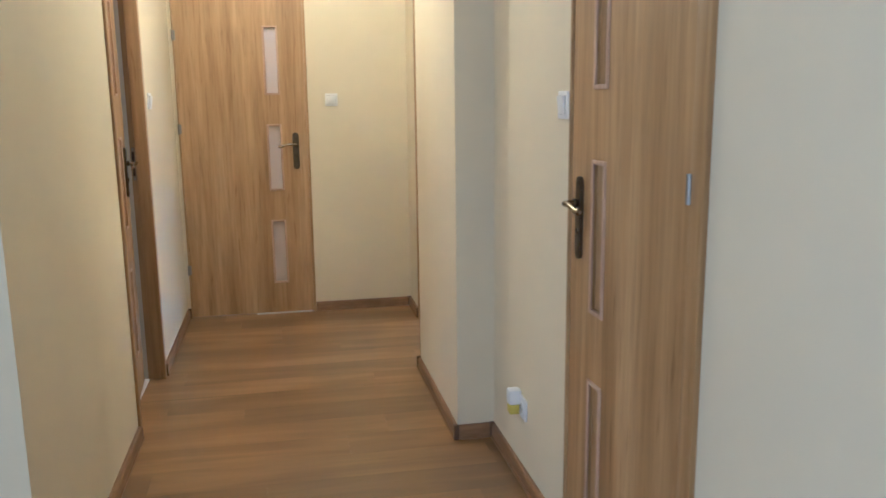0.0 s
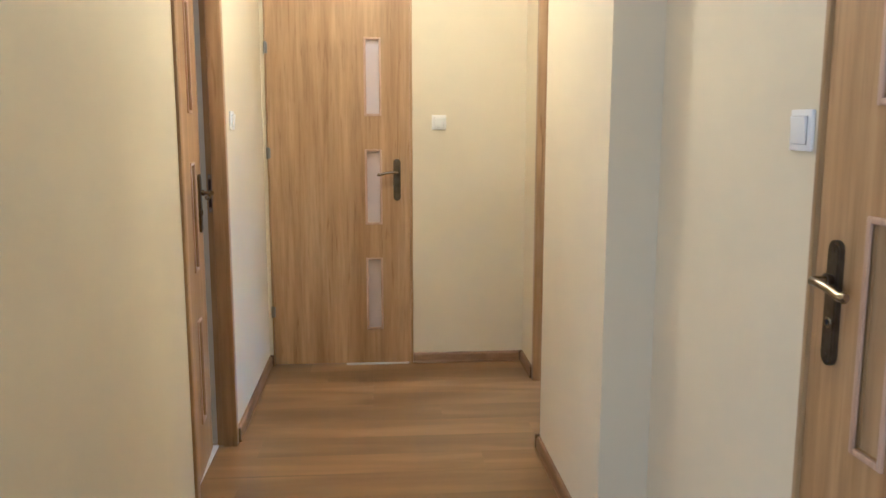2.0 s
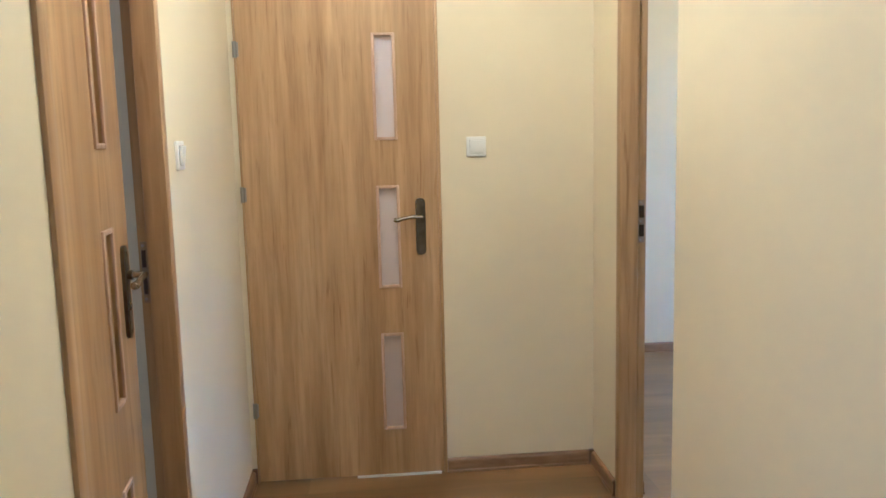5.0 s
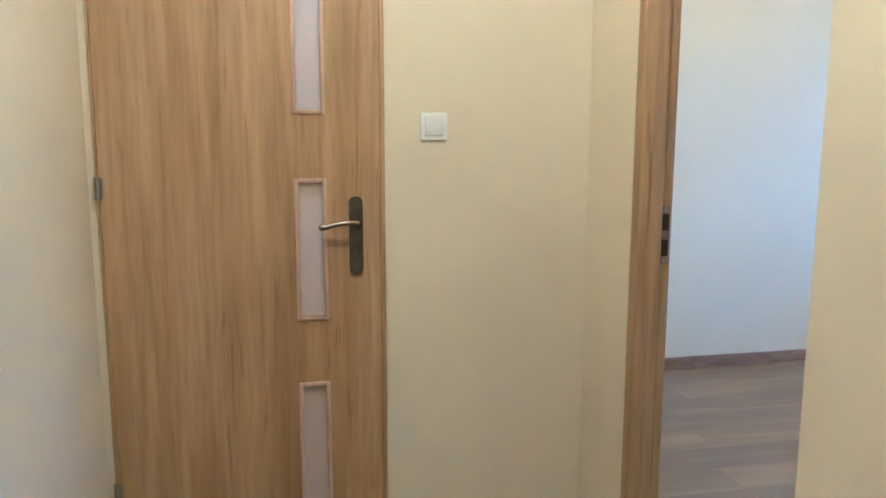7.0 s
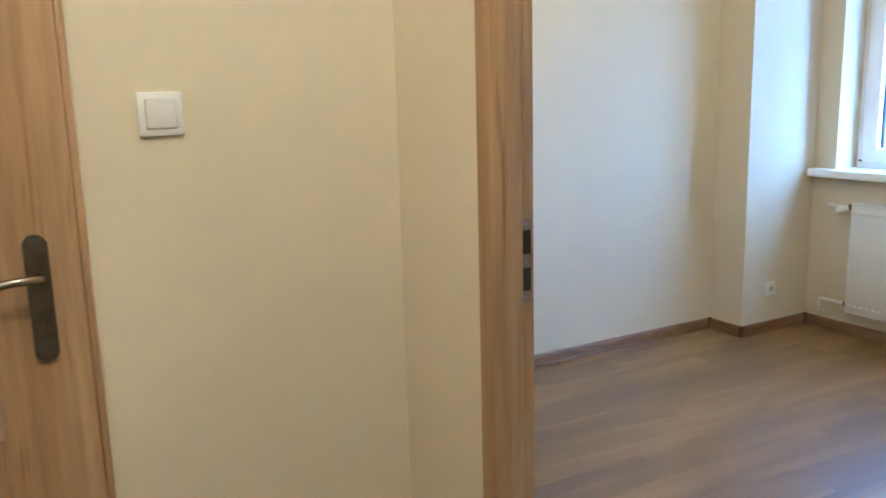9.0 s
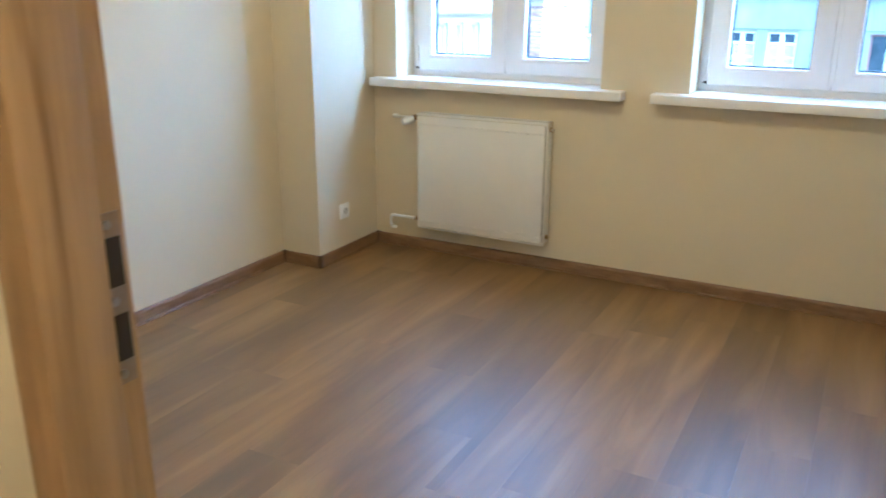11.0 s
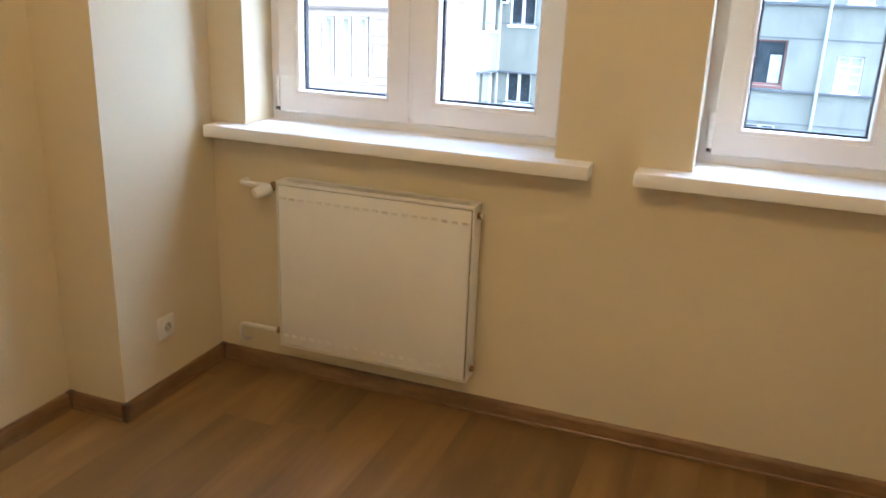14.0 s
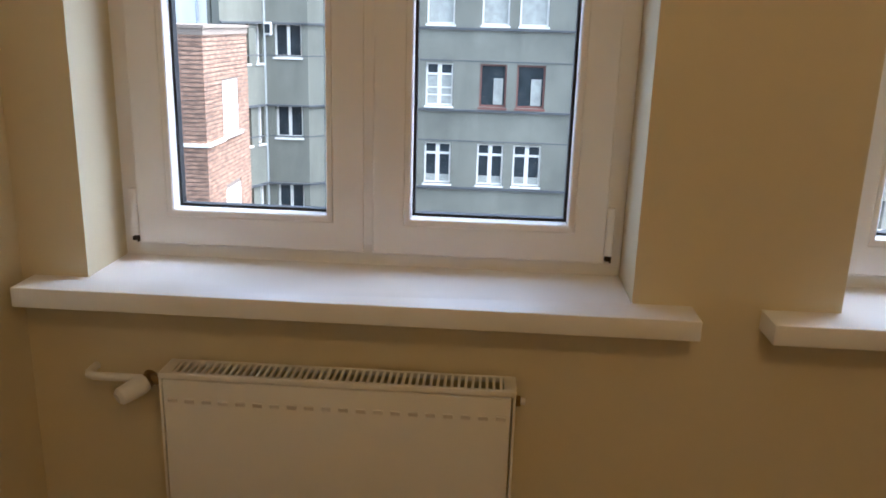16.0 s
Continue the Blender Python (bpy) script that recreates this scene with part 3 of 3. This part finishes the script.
def socket(name, m, label):
    s = thing(name, m, label, "socket")
    part("plate", boxes(((-0.040, -0.009, -0.040), (0.040, 0, 0.040)), bevel=0.003), PLASTIC, s)
    well = bmesh.new()
    rod(well, (0, -0.012, 0), (0, -0.006, 0), 0.023, 28)
    part("well_rim", well, PLASTIC, s)
    # Greyer plastic carries the hollow's shade in its colour.
    part("well", rod(bmesh.new(), (0, -0.0128, 0), (0, -0.008, 0), 0.0185, 28), simple("socket_well_shade", (0.55, 0.54, 0.51), 0.5), s, "socket well with its shade painted grey")
    part("earth_pin", rod(bmesh.new(), (0, -0.018, 0.011), (0, -0.008, 0.011), 0.0026, 10), STEEL, s, "earth pin")
    for x in (-0.0095, 0.0095):
        part("contact_hole", rod(bmesh.new(), (x, -0.0133, -0.002), (x, -0.008, -0.002), 0.0028, 10), DARK, s, "dark contact hole")
    return s


socket("wall_socket", pose(3.904, YP, 0.250), "white wall socket low on the pier")
socket("wall_socket", pose(XR, 2.515, 0.285, 0, 0, -90), "white wall socket low on the corridor wall")
plug = thing("plug_adapter", pose(XR, 2.567, 0.292, 0, 0, -90), "white plug-in adapter with a yellow tag", "adapter")
part("body", boxes(((-0.023, -0.048, -0.008), (0.023, 0, 0.050)), bevel=0.009), PLASTIC, plug)
part("tag", boxes(((-0.021, -0.045, -0.044), (0.021, -0.004, -0.007)), bevel=0.006), YELLOW, plug, "yellow lower part")

# ---- radiator ----


def radiator():
    W, Z0, Z1, D = 0.715, 0.143, 0.755, 0.078       # D: front face off the wall
    r = thing("radiator", pose(XE, 6.291, 0, 0, 0, -90), "white panel radiator under the window sill", "radiator")
    y0 = -(D + 0.014)
    front = bmesh.new()
    slab(front, (0.0095, y0, Z0 + 0.0105), (W - 0.0095, y0 + 0.010, Z1 - 0.014), 0.003)
    panel = part("front_panel", front, ENAMEL, r, "flat white enamelled front panel")
    n = 20
    for k in range(n):
        x = 0.028 + (W - 0.056) * k / (n - 1)
        for zz, top in ((Z1 - 0.058, True), (Z0 + 0.048, False)):
            a, b = x - 0.0095, x + 0.0095
            hi, lo = zz + 0.005, zz - 0.005
            d_hi, d_lo = (0.004, 0.0) if top else (0.0, 0.0028)
            dash = bmesh.new()
            v = [dash.verts.new(p) for p in ((a, y0 + 0.001, lo), (b, y0 + 0.001, lo), (b, y0 + 0.001, hi), (a, y0 + 0.001, hi), (a, y0 - d_lo, lo), (b, y0 - d_lo, lo), (b, y0 - d_hi, hi), (a, y0 - d_hi, hi))]
            for q in ((4, 5, 6, 7), (0, 1, 5, 4), (2, 3, 7, 6), (1, 2, 6, 5), (3, 0, 4, 7)):
                dash.faces.new([v[i] for i in q])
            bmesh.ops.recalc_face_normals(dash, faces=dash.faces)
            part("pressed_dash", dash, ENAMEL, panel, smooth=False)
    edge = bmesh.new()
    slab(edge, (0.0, y0 + 0.004, Z0), (W, y0 + 0.012, Z0 + 0.007), 0.002)
    slab(edge, (0.0, y0 + 0.004, Z0), (0.006, y0 + 0.012, Z1 - 0.008), 0.002)
    slab(edge, (W - 0.006, y0 + 0.004, Z0), (W, y0 + 0.012, Z1 - 0.008), 0.002)
    part("panel_edge", edge, ENAMEL, panel)
    part("core", boxes(((0.012, y0 + 0.014, Z0 + 0.012), (W - 0.012, y0 + 0.026, Z1 - 0.030)), ((0.012, -0.034, Z0 + 0.012), (W - 0.012, -0.022, Z1 - 0.030))), CONVECTOR_SHADE, r, "water panels inside the radiator", smooth=False)
    fins = bmesh.new()
    for k in range(44):
        x = 0.024 + (W - 0.048) * k / 43
        slab(fins, (x - 0.0006, y0 + 0.028, Z0 + 0.03), (x + 0.0006, -0.036, Z1 - 0.10))
    tagged(part("fins", fins, CONVECTOR_SHADE, r, "convector fins", smooth=False), kind="stuff")
    for x0, x1 in ((0.0, 0.0045), (W - 0.0045, W)):
        part("side_panel", boxes(((x0, y0 + 0.012, Z0 + 0.006), (x1, -0.016, Z1 - 0.004)), bevel=0.0018), ENAMEL, r)
    top = bmesh.new()
    for a, b in (((0, y0 + 0.002, Z1 - 0.012), (W, y0 + 0.014, Z1)), ((0, -0.024, Z1 - 0.012), (W, -0.014, Z1)), ((0, y0 + 0.014, Z1 - 0.012), (0.024, -0.024, Z1)), ((W - 0.024, y0 + 0.014, Z1 - 0.012), (W, -0.024, Z1))):
        slab(top, a, b, 0.002)
    grille = part("top_grille", top, ENAMEL, r, "slotted top grille")
    for k in range(48):
        x = 0.030 + (W - 0.060) * k / 47
        part("grille_bar", boxes(((x - 0.0027, y0 + 0.013, Z1 - 0.008), (x + 0.0027, -0.023, Z1 - 0.001))), ENAMEL, grille, smooth=False)
    zc, yc = Z1 - 0.032, -0.052
    part("valve_body", rod(rod(bmesh.new(), (-0.036, yc, zc), (0.004, yc, zc), 0.012), (-0.036, yc - 0.016, zc - 0.006), (-0.036, yc + 0.012, zc + 0.004), 0.014), BRASS, r, "dull brass valve body")
    head = tube(bmesh.new(), [(-0.038, yc - 0.008, zc - 0.004), (-0.045, yc - 0.017, zc - 0.007), (-0.059, yc - 0.035, zc - 0.012), (-0.073, yc - 0.053, zc - 0.017), (-0.077, yc - 0.058, zc - 0.019)], [0.017, 0.020, 0.020, 0.018, 0.012], 20)
    part("thermostat_head", head, PLASTIC, r, "white thermostatic valve head")
    part("supply_pipe", tube(bmesh.new(), [(-0.044, yc, zc), (-0.152, yc, zc), (-0.164, yc + 0.006, zc), (-0.170, yc + 0.018, zc), (-0.170, 0.004, zc)], [0.0085] * 5), ENAMEL, r, "white painted supply pipe")
    zb = Z0 + 0.040
    part("return_pipe", tube(bmesh.new(), [(-0.02, yc, zb), (-0.172, yc, zb), (-0.183, yc, zb - 0.005), (-0.188, yc, zb - 0.017), (-0.188, yc, zb - 0.050), (-0.188, yc + 0.014, zb - 0.074), (-0.188, 0.004, zb - 0.082)], [0.008] * 7), ENAMEL, r, "white painted return pipe")
    part("return_nut", rod(bmesh.new(), (-0.030, yc, zb), (0.002, yc, zb), 0.013, 6), BRASS, r, "dull brass nut")
    for z in (Z1 - 0.036, Z0 + 0.040):
        plugb = part("end_plug", rod(bmesh.new(), (W - 0.002, yc, z), (W + 0.010, yc, z), 0.012, 6), BRASS, r, "brass end plug")
        if z > 0.5:
            part("bleed_screw", rod(bmesh.new(), (W + 0.008, yc, z), (W + 0.020, yc, z), 0.007, 14), PLASTIC, plugb, "white bleed screw")
    for x in (0.12, W - 0.12):
        part("wall_bracket", boxes(((x - 0.015, -0.022, Z0 + 0.05), (x + 0.015, 0.0, Z1 - 0.08))), ENAMEL, r, smooth=False)
    return r


radiator()

# ---- bare bulbs ----


def bulb_on_cord(x, y, z):
    b = thing("pendant_bulb", pose(x, y, z), "bare bulb hanging on a short cord from the ceiling", "lamp", "pendant bulbs")
    part("cord", rod(bmesh.new(), (0, 0, 0.19), (0, 0, H - z), 0.003, 8), PLASTIC, b)
    part("lamp_holder", tube(bmesh.new(), [(0, 0, 0.13), (0, 0, 0.15), (0, 0, 0.19), (0, 0, 0.20)], [0.021, 0.021, 0.018, 0.008], 16), PLASTIC, b, "white lamp holder")
    part("bulb", tube(bmesh.new(), [(0, 0, 0.055), (0, 0, 0.06), (0, 0, 0.07), (0, 0, 0.09), (0, 0, 0.11), (0, 0, 0.131)], [0.006, 0.018, 0.026, 0.029, 0.022, 0.014], 16), BULB, b, "glowing bulb")
    return b


bulb_on_cord(0.10, 3.80, 2.68)
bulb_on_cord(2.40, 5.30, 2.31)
bulb_on_cord(0.1, 5.95, 2.31)

# ---- outdoors: courtyard and the houses across it ----
structure("ground", boxes(((-400, -400, -9.2), (400, 400, -9.0))), GROUND, "asphalt courtyard far below the windows", "ground")
FX = 36.0                      # plane of the grey front
STOREY = 3.2


def far_window(parent, u0, u1, z0, z1, style, depth=0.16, swing=False):
    """A window set into a front; local x along the front, y into it. style: plain, lattice, brown, narrow."""
    mat = BROWNPAINT if style == "brown" else WPAINT
    f = ring_of(u0, u1, z0, z1, 0.075, depth, depth + 0.08)
    mid = (u0 + u1) / 2
    if style in ("plain", "lattice"):
        slab(f, (mid - 0.085, depth - 0.01, z0 + 0.07), (mid + 0.085, depth + 0.07, z1 - 0.07))
        slab(f, (u0 + 0.07, depth - 0.005, z1 - 0.50), (u1 - 0.07, depth + 0.07, z1 - 0.40))
    if style == "lattice":
        for z in (z0 + 0.42, z0 + 0.72):
            slab(f, (u0 + 0.07, depth, z - 0.03), (u1 - 0.07, depth + 0.07, z + 0.03))
    if style == "narrow":
        for z in (z0 + 0.38, z0 + 0.70, z0 + 1.0):
            slab(f, (u0 + 0.07, depth, z - 0.025), (u1 - 0.07, depth + 0.07, z + 0.025))
        slab(f, (mid - 0.03, depth, z0 + 0.07), (mid + 0.03, depth + 0.07, z1 - 0.07))
    if style == "double":
        slab(f, (mid - 0.06, depth - 0.01, z0 + 0.07), (mid + 0.06, depth + 0.07, z1 - 0.07))
    w = part("window", f, mat, parent, "brown timber window standing open" if style == "brown" else "white timber window", smooth=False)
    part("pane", boxes(((u0 + 0.07, depth + 0.05, z0 + 0.07), (u1 - 0.07, depth + 0.07, z1 - 0.07))), PANE, w, "dark glass pane", smooth=False)
    if style == "lattice":
        part("curtain", boxes(((u0 + 0.08, depth + 0.035, z0 + 0.08), (u1 - 0.08, depth + 0.045, z1 - 0.52))), CURTAIN, w, "lace curtain", smooth=False)
    if style in ("curtained", "narrow"):
        part("curtain", boxes(((u0 + 0.08, depth + 0.035, z0 + 0.08), (u1 - 0.08, depth + 0.045, z1 - 0.08))), CURTAIN, w, "pale drawn curtain", smooth=False)
    if style == "plain":
        part("curtain", boxes(((u0 + 0.08, depth + 0.035, z0 + 0.08), (u1 - 0.08, depth + 0.045, z0 + 0.36))), CURTAIN, w, "low net curtain", smooth=False)
    if style == "brown":
        part("fridge", boxes(((mid + 0.02, depth + 0.01, z0 + 0.1), (u1 - 0.14, depth + 0.04, z1 - 0.55))), CURTAIN, w, "pale cupboard behind the window", smooth=False) if swing else part("shelf", boxes(*[((mid, depth + 0.01, z0 + 0.35 + 0.22 * k), (u1 - 0.14, depth + 0.045, z0 + 0.38 + 0.22 * k)) for k in range(3)]), CURTAIN, w, "pale rack behind the window", smooth=False)
    part("window_sill", boxes(((u0 - 0.05, -0.06, z0 - 0.09), (u1 + 0.05, depth + 0.02, z0 - 0.005))), WPAINT if style != "brown" else BROWNPAINT, w, smooth=False)
    return w


def front(name, m, length, z_low, z_high, bays, label, mat, depth=6.0, ledges=True, styles=None):
    """A house front with window bays (u0, u1, z0, z1, style) repeated on each storey."""
    h = thing(name, m, label, "building")
    holes, wins = [], []
    for k in range(-2, 3):
        for u0, u1, z0, z1, style in bays:
            a, b = z0 + STOREY * k, z1 + STOREY * k
            if a > z_low + 0.3 and b < z_high - 0.3:
                st = styles(k, u0, style) if styles else style
                holes.append((u0, u1, a, b))
                wins.append((u0, u1, a, b, st))
    part("wall", holed(bmesh.new(), (0, length), (z_low, z_high), holes, lambda u, v, d: (u, d, v), 0.0, 0.35), mat, h, smooth=False)
    part("core", boxes(((0.2, 0.6, z_low), (length - 0.2, depth, z_high - 0.05))), mat, h, smooth=False)
    for q in wins:
        far_window(h, *q, swing=(q[0] * 7 % 2) < 1)
    if ledges:
        for k in range(-2, 3):
            z = -1.97 + STOREY * k
            if z_low < z < z_high:
                part("ledge", boxes(((-0.02, -0.11, z - 0.035), (length + 0.02, 0.001, z + 0.045))), LEDGE, h, "dark weathered string course", smooth=False)
                part("joint_line", boxes(((0, -0.018, z + 1.95), (length, 0.001, z + 1.99))), LEDGE, h, "thin dark joint line", smooth=False)
    part("roof", boxes(((-0.3, -0.35, z_high), (length + 0.3, depth, z_high + 0.35))), ROOF, h, smooth=False)
    return h


def grey_styles(k, u, style):
    if style != "plain":
        return style
    if k == 0:
        return "lattice" if u < 6 else "brown"
    return "curtained" if k == 1 else "plain"


# local x runs towards -y of the plan
grey = front("apartment_building", pose(FX, 12.68, 0, 0, 0, -90), 12.25, -9.0, 6.4,
             [(12.68 - 12.07, 12.68 - 11.40, -1.83, -0.53, "narrow"), (12.68 - 9.97, 12.68 - 8.94, -1.80, -0.10, "plain"), (12.68 - 8.50, 12.68 - 7.40, -1.80, -0.10, "plain"),
              (12.68 - 6.32, 12.68 - 5.24, -1.80, -0.10, "plain"), (12.68 - 4.84, 12.68 - 3.70, -1.80, -0.10, "plain"), (12.68 - 1.90, 12.68 - 1.0, -1.90, -0.55, "narrow")],
             "grey rendered apartment house with white windows across the courtyard", RENDER, styles=grey_styles)
for y in (10.80, 2.45):
    part("drainpipe", rod(bmesh.new(), (12.68 - y, -0.10, -9), (12.68 - y, -0.10, 6.3), 0.055, 12), ZINC, grey, "zinc drainpipe")
bay = front("apartment_building", pose(FX - 0.55, 14.86, 0, 0, 0, -90), 1.66, -9.0, 6.4, [(0.34, 1.44, -3.25, -1.95, "double")], "grey rendered bay with dark double windows", RENDER, depth=2.0)
part("bay_cheek", prism(bmesh.new(), [(1.66, -9.0), (1.70, -9.0), (1.70, 6.4), (1.66, 6.4)], 0.0, 0.9), RENDER, bay, smooth=False)
cooler = thing("air_conditioner", pose(FX - 0.55, 14.86, 0, 0, 0, -90), "small pale air conditioner hung on the grey bay", "air conditioner")
part("body", boxes(((0.01, -0.28, 0.80), (0.30, -0.03, 1.28)), bevel=0.015), WPAINT, cooler)
part("grille", boxes(((0.05, -0.29, 0.86), (0.26, -0.278, 1.20))), PANE, cooler, "dark intake grille", smooth=False)
part("bracket", boxes(((0.06, -0.27, 0.76), (0.10, 0.0, 0.80)), ((0.21, -0.27, 0.76), (0.25, 0.0, 0.80)), ((0.06, -0.03, 0.80), (0.25, 0.0, 1.20))), ZINC, cooler, smooth=False)
cheek = front("apartment_building", pose(FX - 0.55, 13.2, 0, 0, 0, -46), 0.76, -9.0, 6.4, [], "slanting grey rendered side of the bay", RENDER, depth=0.8)
recess = front("apartment_building", pose(FX - 2.9, 15.9, 0, 0, 0, -22), 2.56, -9.0, 6.4, [(1.46, 1.64, -3.5, -1.95, "curtained"), (2.05, 2.45, -3.5, -1.95, "curtained")], "grey rendered wing with narrow white windows", RENDER, depth=0.75)
turn = front("apartment_building", pose(FX, 0.43, 0, 0, 0, -28), 2.0, -9.0, 6.4, [(0.5, 1.2, -1.90, -0.55, "narrow")], "grey rendered house front turning away", RENDER, depth=1.0)
pale = front("apartment_building", pose(FX + 1.8, -0.5, 0, 0, 0, -62), 26.0, -9.0, 6.4, [(3.2 + 3.0 * k, 4.1 + 3.0 * k, -1.9, -0.4, "plain") for k in range(7)], "pale rendered house with string courses", RENDER_PALE, depth=6)
far = front("apartment_building", pose(46, 44.0, 0, 0, 0, -90), 30.0, -9.0, 8.5, [], "pale rendered house behind the brick house", PLASTER, depth=6, ledges=False)
part("drainpipe", rod(bmesh.new(), (22.6, -0.10, -9), (22.6, -0.10, 8.4), 0.06, 12), ZINC, far, "zinc drainpipe")


def brick_house():
    h = thing("brick_house", pose(22.0, 12.61, -9.0), "red brick house with a pale band and light windows", "building")
    zt = 10.16
    part("wall", boxes(((0, 0, 0), (3.45, 6.0, zt))), MORTAR, h, "brick walls", smooth=False)
    courses = bmesh.new()
    side = bmesh.new()
    n = int((zt - 4.5) / 0.105)
    for k in range(n):
        z = 4.5 + 0.105 * k
        slab(courses, (-0.028, -0.028, z), (0.0, 1.24, z + 0.080))
        for x0, x1 in ((0.0, 1.28), (2.52, 3.45)) if 7.45 < z < 8.85 or z < 6.1 else ((0.0, 3.45),):
            slab(side, (x0 if x0 else -0.001, -0.028, z), (x1, 0.0, z + 0.080))
    part("brick_courses", courses, BRICK, h, "shaded courses of red brick", smooth=False)
    part("brick_courses", side, BRICK, h, "sunlit courses of red brick", smooth=False)
    part("band", boxes(((-0.10, -0.10, 7.36), (1.2, 1.0, 7.44))), WPAINT, h, "pale metal band", smooth=False)
    part("parapet", boxes(((-0.09, -0.09, zt), (3.50, 6.0, zt + 0.07)), ((-0.05, -0.05, zt - 0.16), (3.47, 6.0, zt))), PINKISH, h, "pale parapet", smooth=False)
    for z0, z1 in ((7.48, 8.85), (4.5, 6.05)):
        w = part("window", ring_of(1.30, 2.50, z0, z1, 0.09, -0.015, 0.05), WPAINT, h, "white timber window", smooth=False)
        part("pane", boxes(((1.38, -0.008, z0 + 0.08), (2.42, -0.002, z1 - 0.08))), CURTAIN, w, "bright curtained pane", smooth=False)
        part("window_sill", boxes(((1.20, -0.12, z0 - 0.08), (2.60, 0.0, z0))), STONE, w, smooth=False)
    return h


brick_house()
annex = front("brick_annex", pose(22.0 - 3.2, 13.85 + 3.97, 0, 0, 0, -51.1), 5.1, -9.0, 4.2, [(3.34 + 0.45 * k, 3.62 + 0.45 * k, -1.0, 0.55, "curtained") for k in range(3)], "sunlit pale rendered annex with narrow windows beside the brick house", PINKISH, depth=3.0, ledges=False)
part("ledge", boxes(((-0.02, -0.12, 0.80), (5.1, 0.001, 0.90)), ((-0.02, -0.07, 0.74), (5.1, 0.001, 0.80))), PINKISH, annex, "pale moulded string course", smooth=False)
rows = bmesh.new()
for i in range(24):
    z = -1.6 + 0.21 * i
    for x0, x1 in ((0.0, 3.2), (4.62, 5.1)) if -1.1 < z < 0.6 else ((0.0, 5.1),):
        if not 0.6 < z < 0.95:
            slab(rows, (x0, -0.022, z), (x1, 0.001, z + 0.165))
part("brick_courses", rows, PINKISH, annex, "pale washed brick courses", smooth=False)
for k in range(3):
    teeth = bmesh.new()
    for i in range(14):
        z = -0.96 + 0.107 * i
        slab(teeth, (3.27 + 0.45 * k, -0.035, z), (3.345 + 0.45 * k, 0.10, z + 0.058))
    part("toothed_edge", teeth, PINKISH, annex, "toothed masonry beside the narrow window", smooth=False)

# ---- laminate floor, plank by plank ----
PW, PL = 0.192, 1.29
floor_root = thing("floor", pose(0, 0, 0), "brown oak laminate floor of long planks", "floor", kind="structure")
pm = bpy.data.meshes.new("plank")
pb = bmesh.new()
slab(pb, (0.0001, 0.0001, -0.012), (PL - 0.0001, PW - 0.0001, 0.0))
pb.to_mesh(pm)
pb.free()
pm.materials.append(FLOOR)
rng = random.Random(5)
AREAS = ((-3.0, 0.90, -3.0, 1.845), (-0.70, 0.99, 1.845, 3.66), (-2.6, -0.70, 2.60, 4.13), (-0.70, 4.30, 3.66, 5.15), (-0.70, 4.30, 5.15, 6.84))
rest = bmesh.new()


def cut_plank(x0, x1, y0, y1, near):
    """A whole plank shares one mesh; a sawn one gets its own."""
    whole = x1 - x0 > PL - 0.001 and y1 - y0 > PW - 0.001
    if near:
        me = pm
        if not whole:
            me = bpy.data.meshes.new("plank")
            q = bmesh.new()
            slab(q, (0.0001, 0.0001, -0.012), (x1 - x0 - 0.0001, y1 - y0 - 0.0001, 0.0))
            q.to_mesh(me)
            q.free()
            me.materials.append(FLOOR)
        o = new("plank", me)
        o.location = (x0, y0, 0)
        o.parent = floor_root
    else:
        slab(rest, (x0 + 0.0003, y0 + 0.0003, -0.012), (x1 - 0.0003, y1 - 0.0003, 0.0))


row0 = 4.035 - 40 * PW
for k in range(60):
    y = row0 + k * PW
    shift = rng.random() * PL
    if k in (42, 43):
        shift = (0.013 + 3.0) % PL
    if k == 41:
        shift = (0.342 + 3.0) % PL
    x = -3.0 + shift - PL
    while x < 4.6:
        for ax0, ax1, ay0, ay1 in AREAS:
            x0, x1, y0, y1 = max(x, ax0), min(x + PL, ax1), max(y, ay0), min(y + PW, ay1)
            if x1 - x0 > 0.004 and y1 - y0 > 0.004:
                cut_plank(x0, x1, y0, y1, ay0 > 1.5 and x1 > -0.75)
        x += PL
ob = linked("far_planks", rest, FLOOR)
ob.parent = floor_root
tagged(ob, kind="stuff")
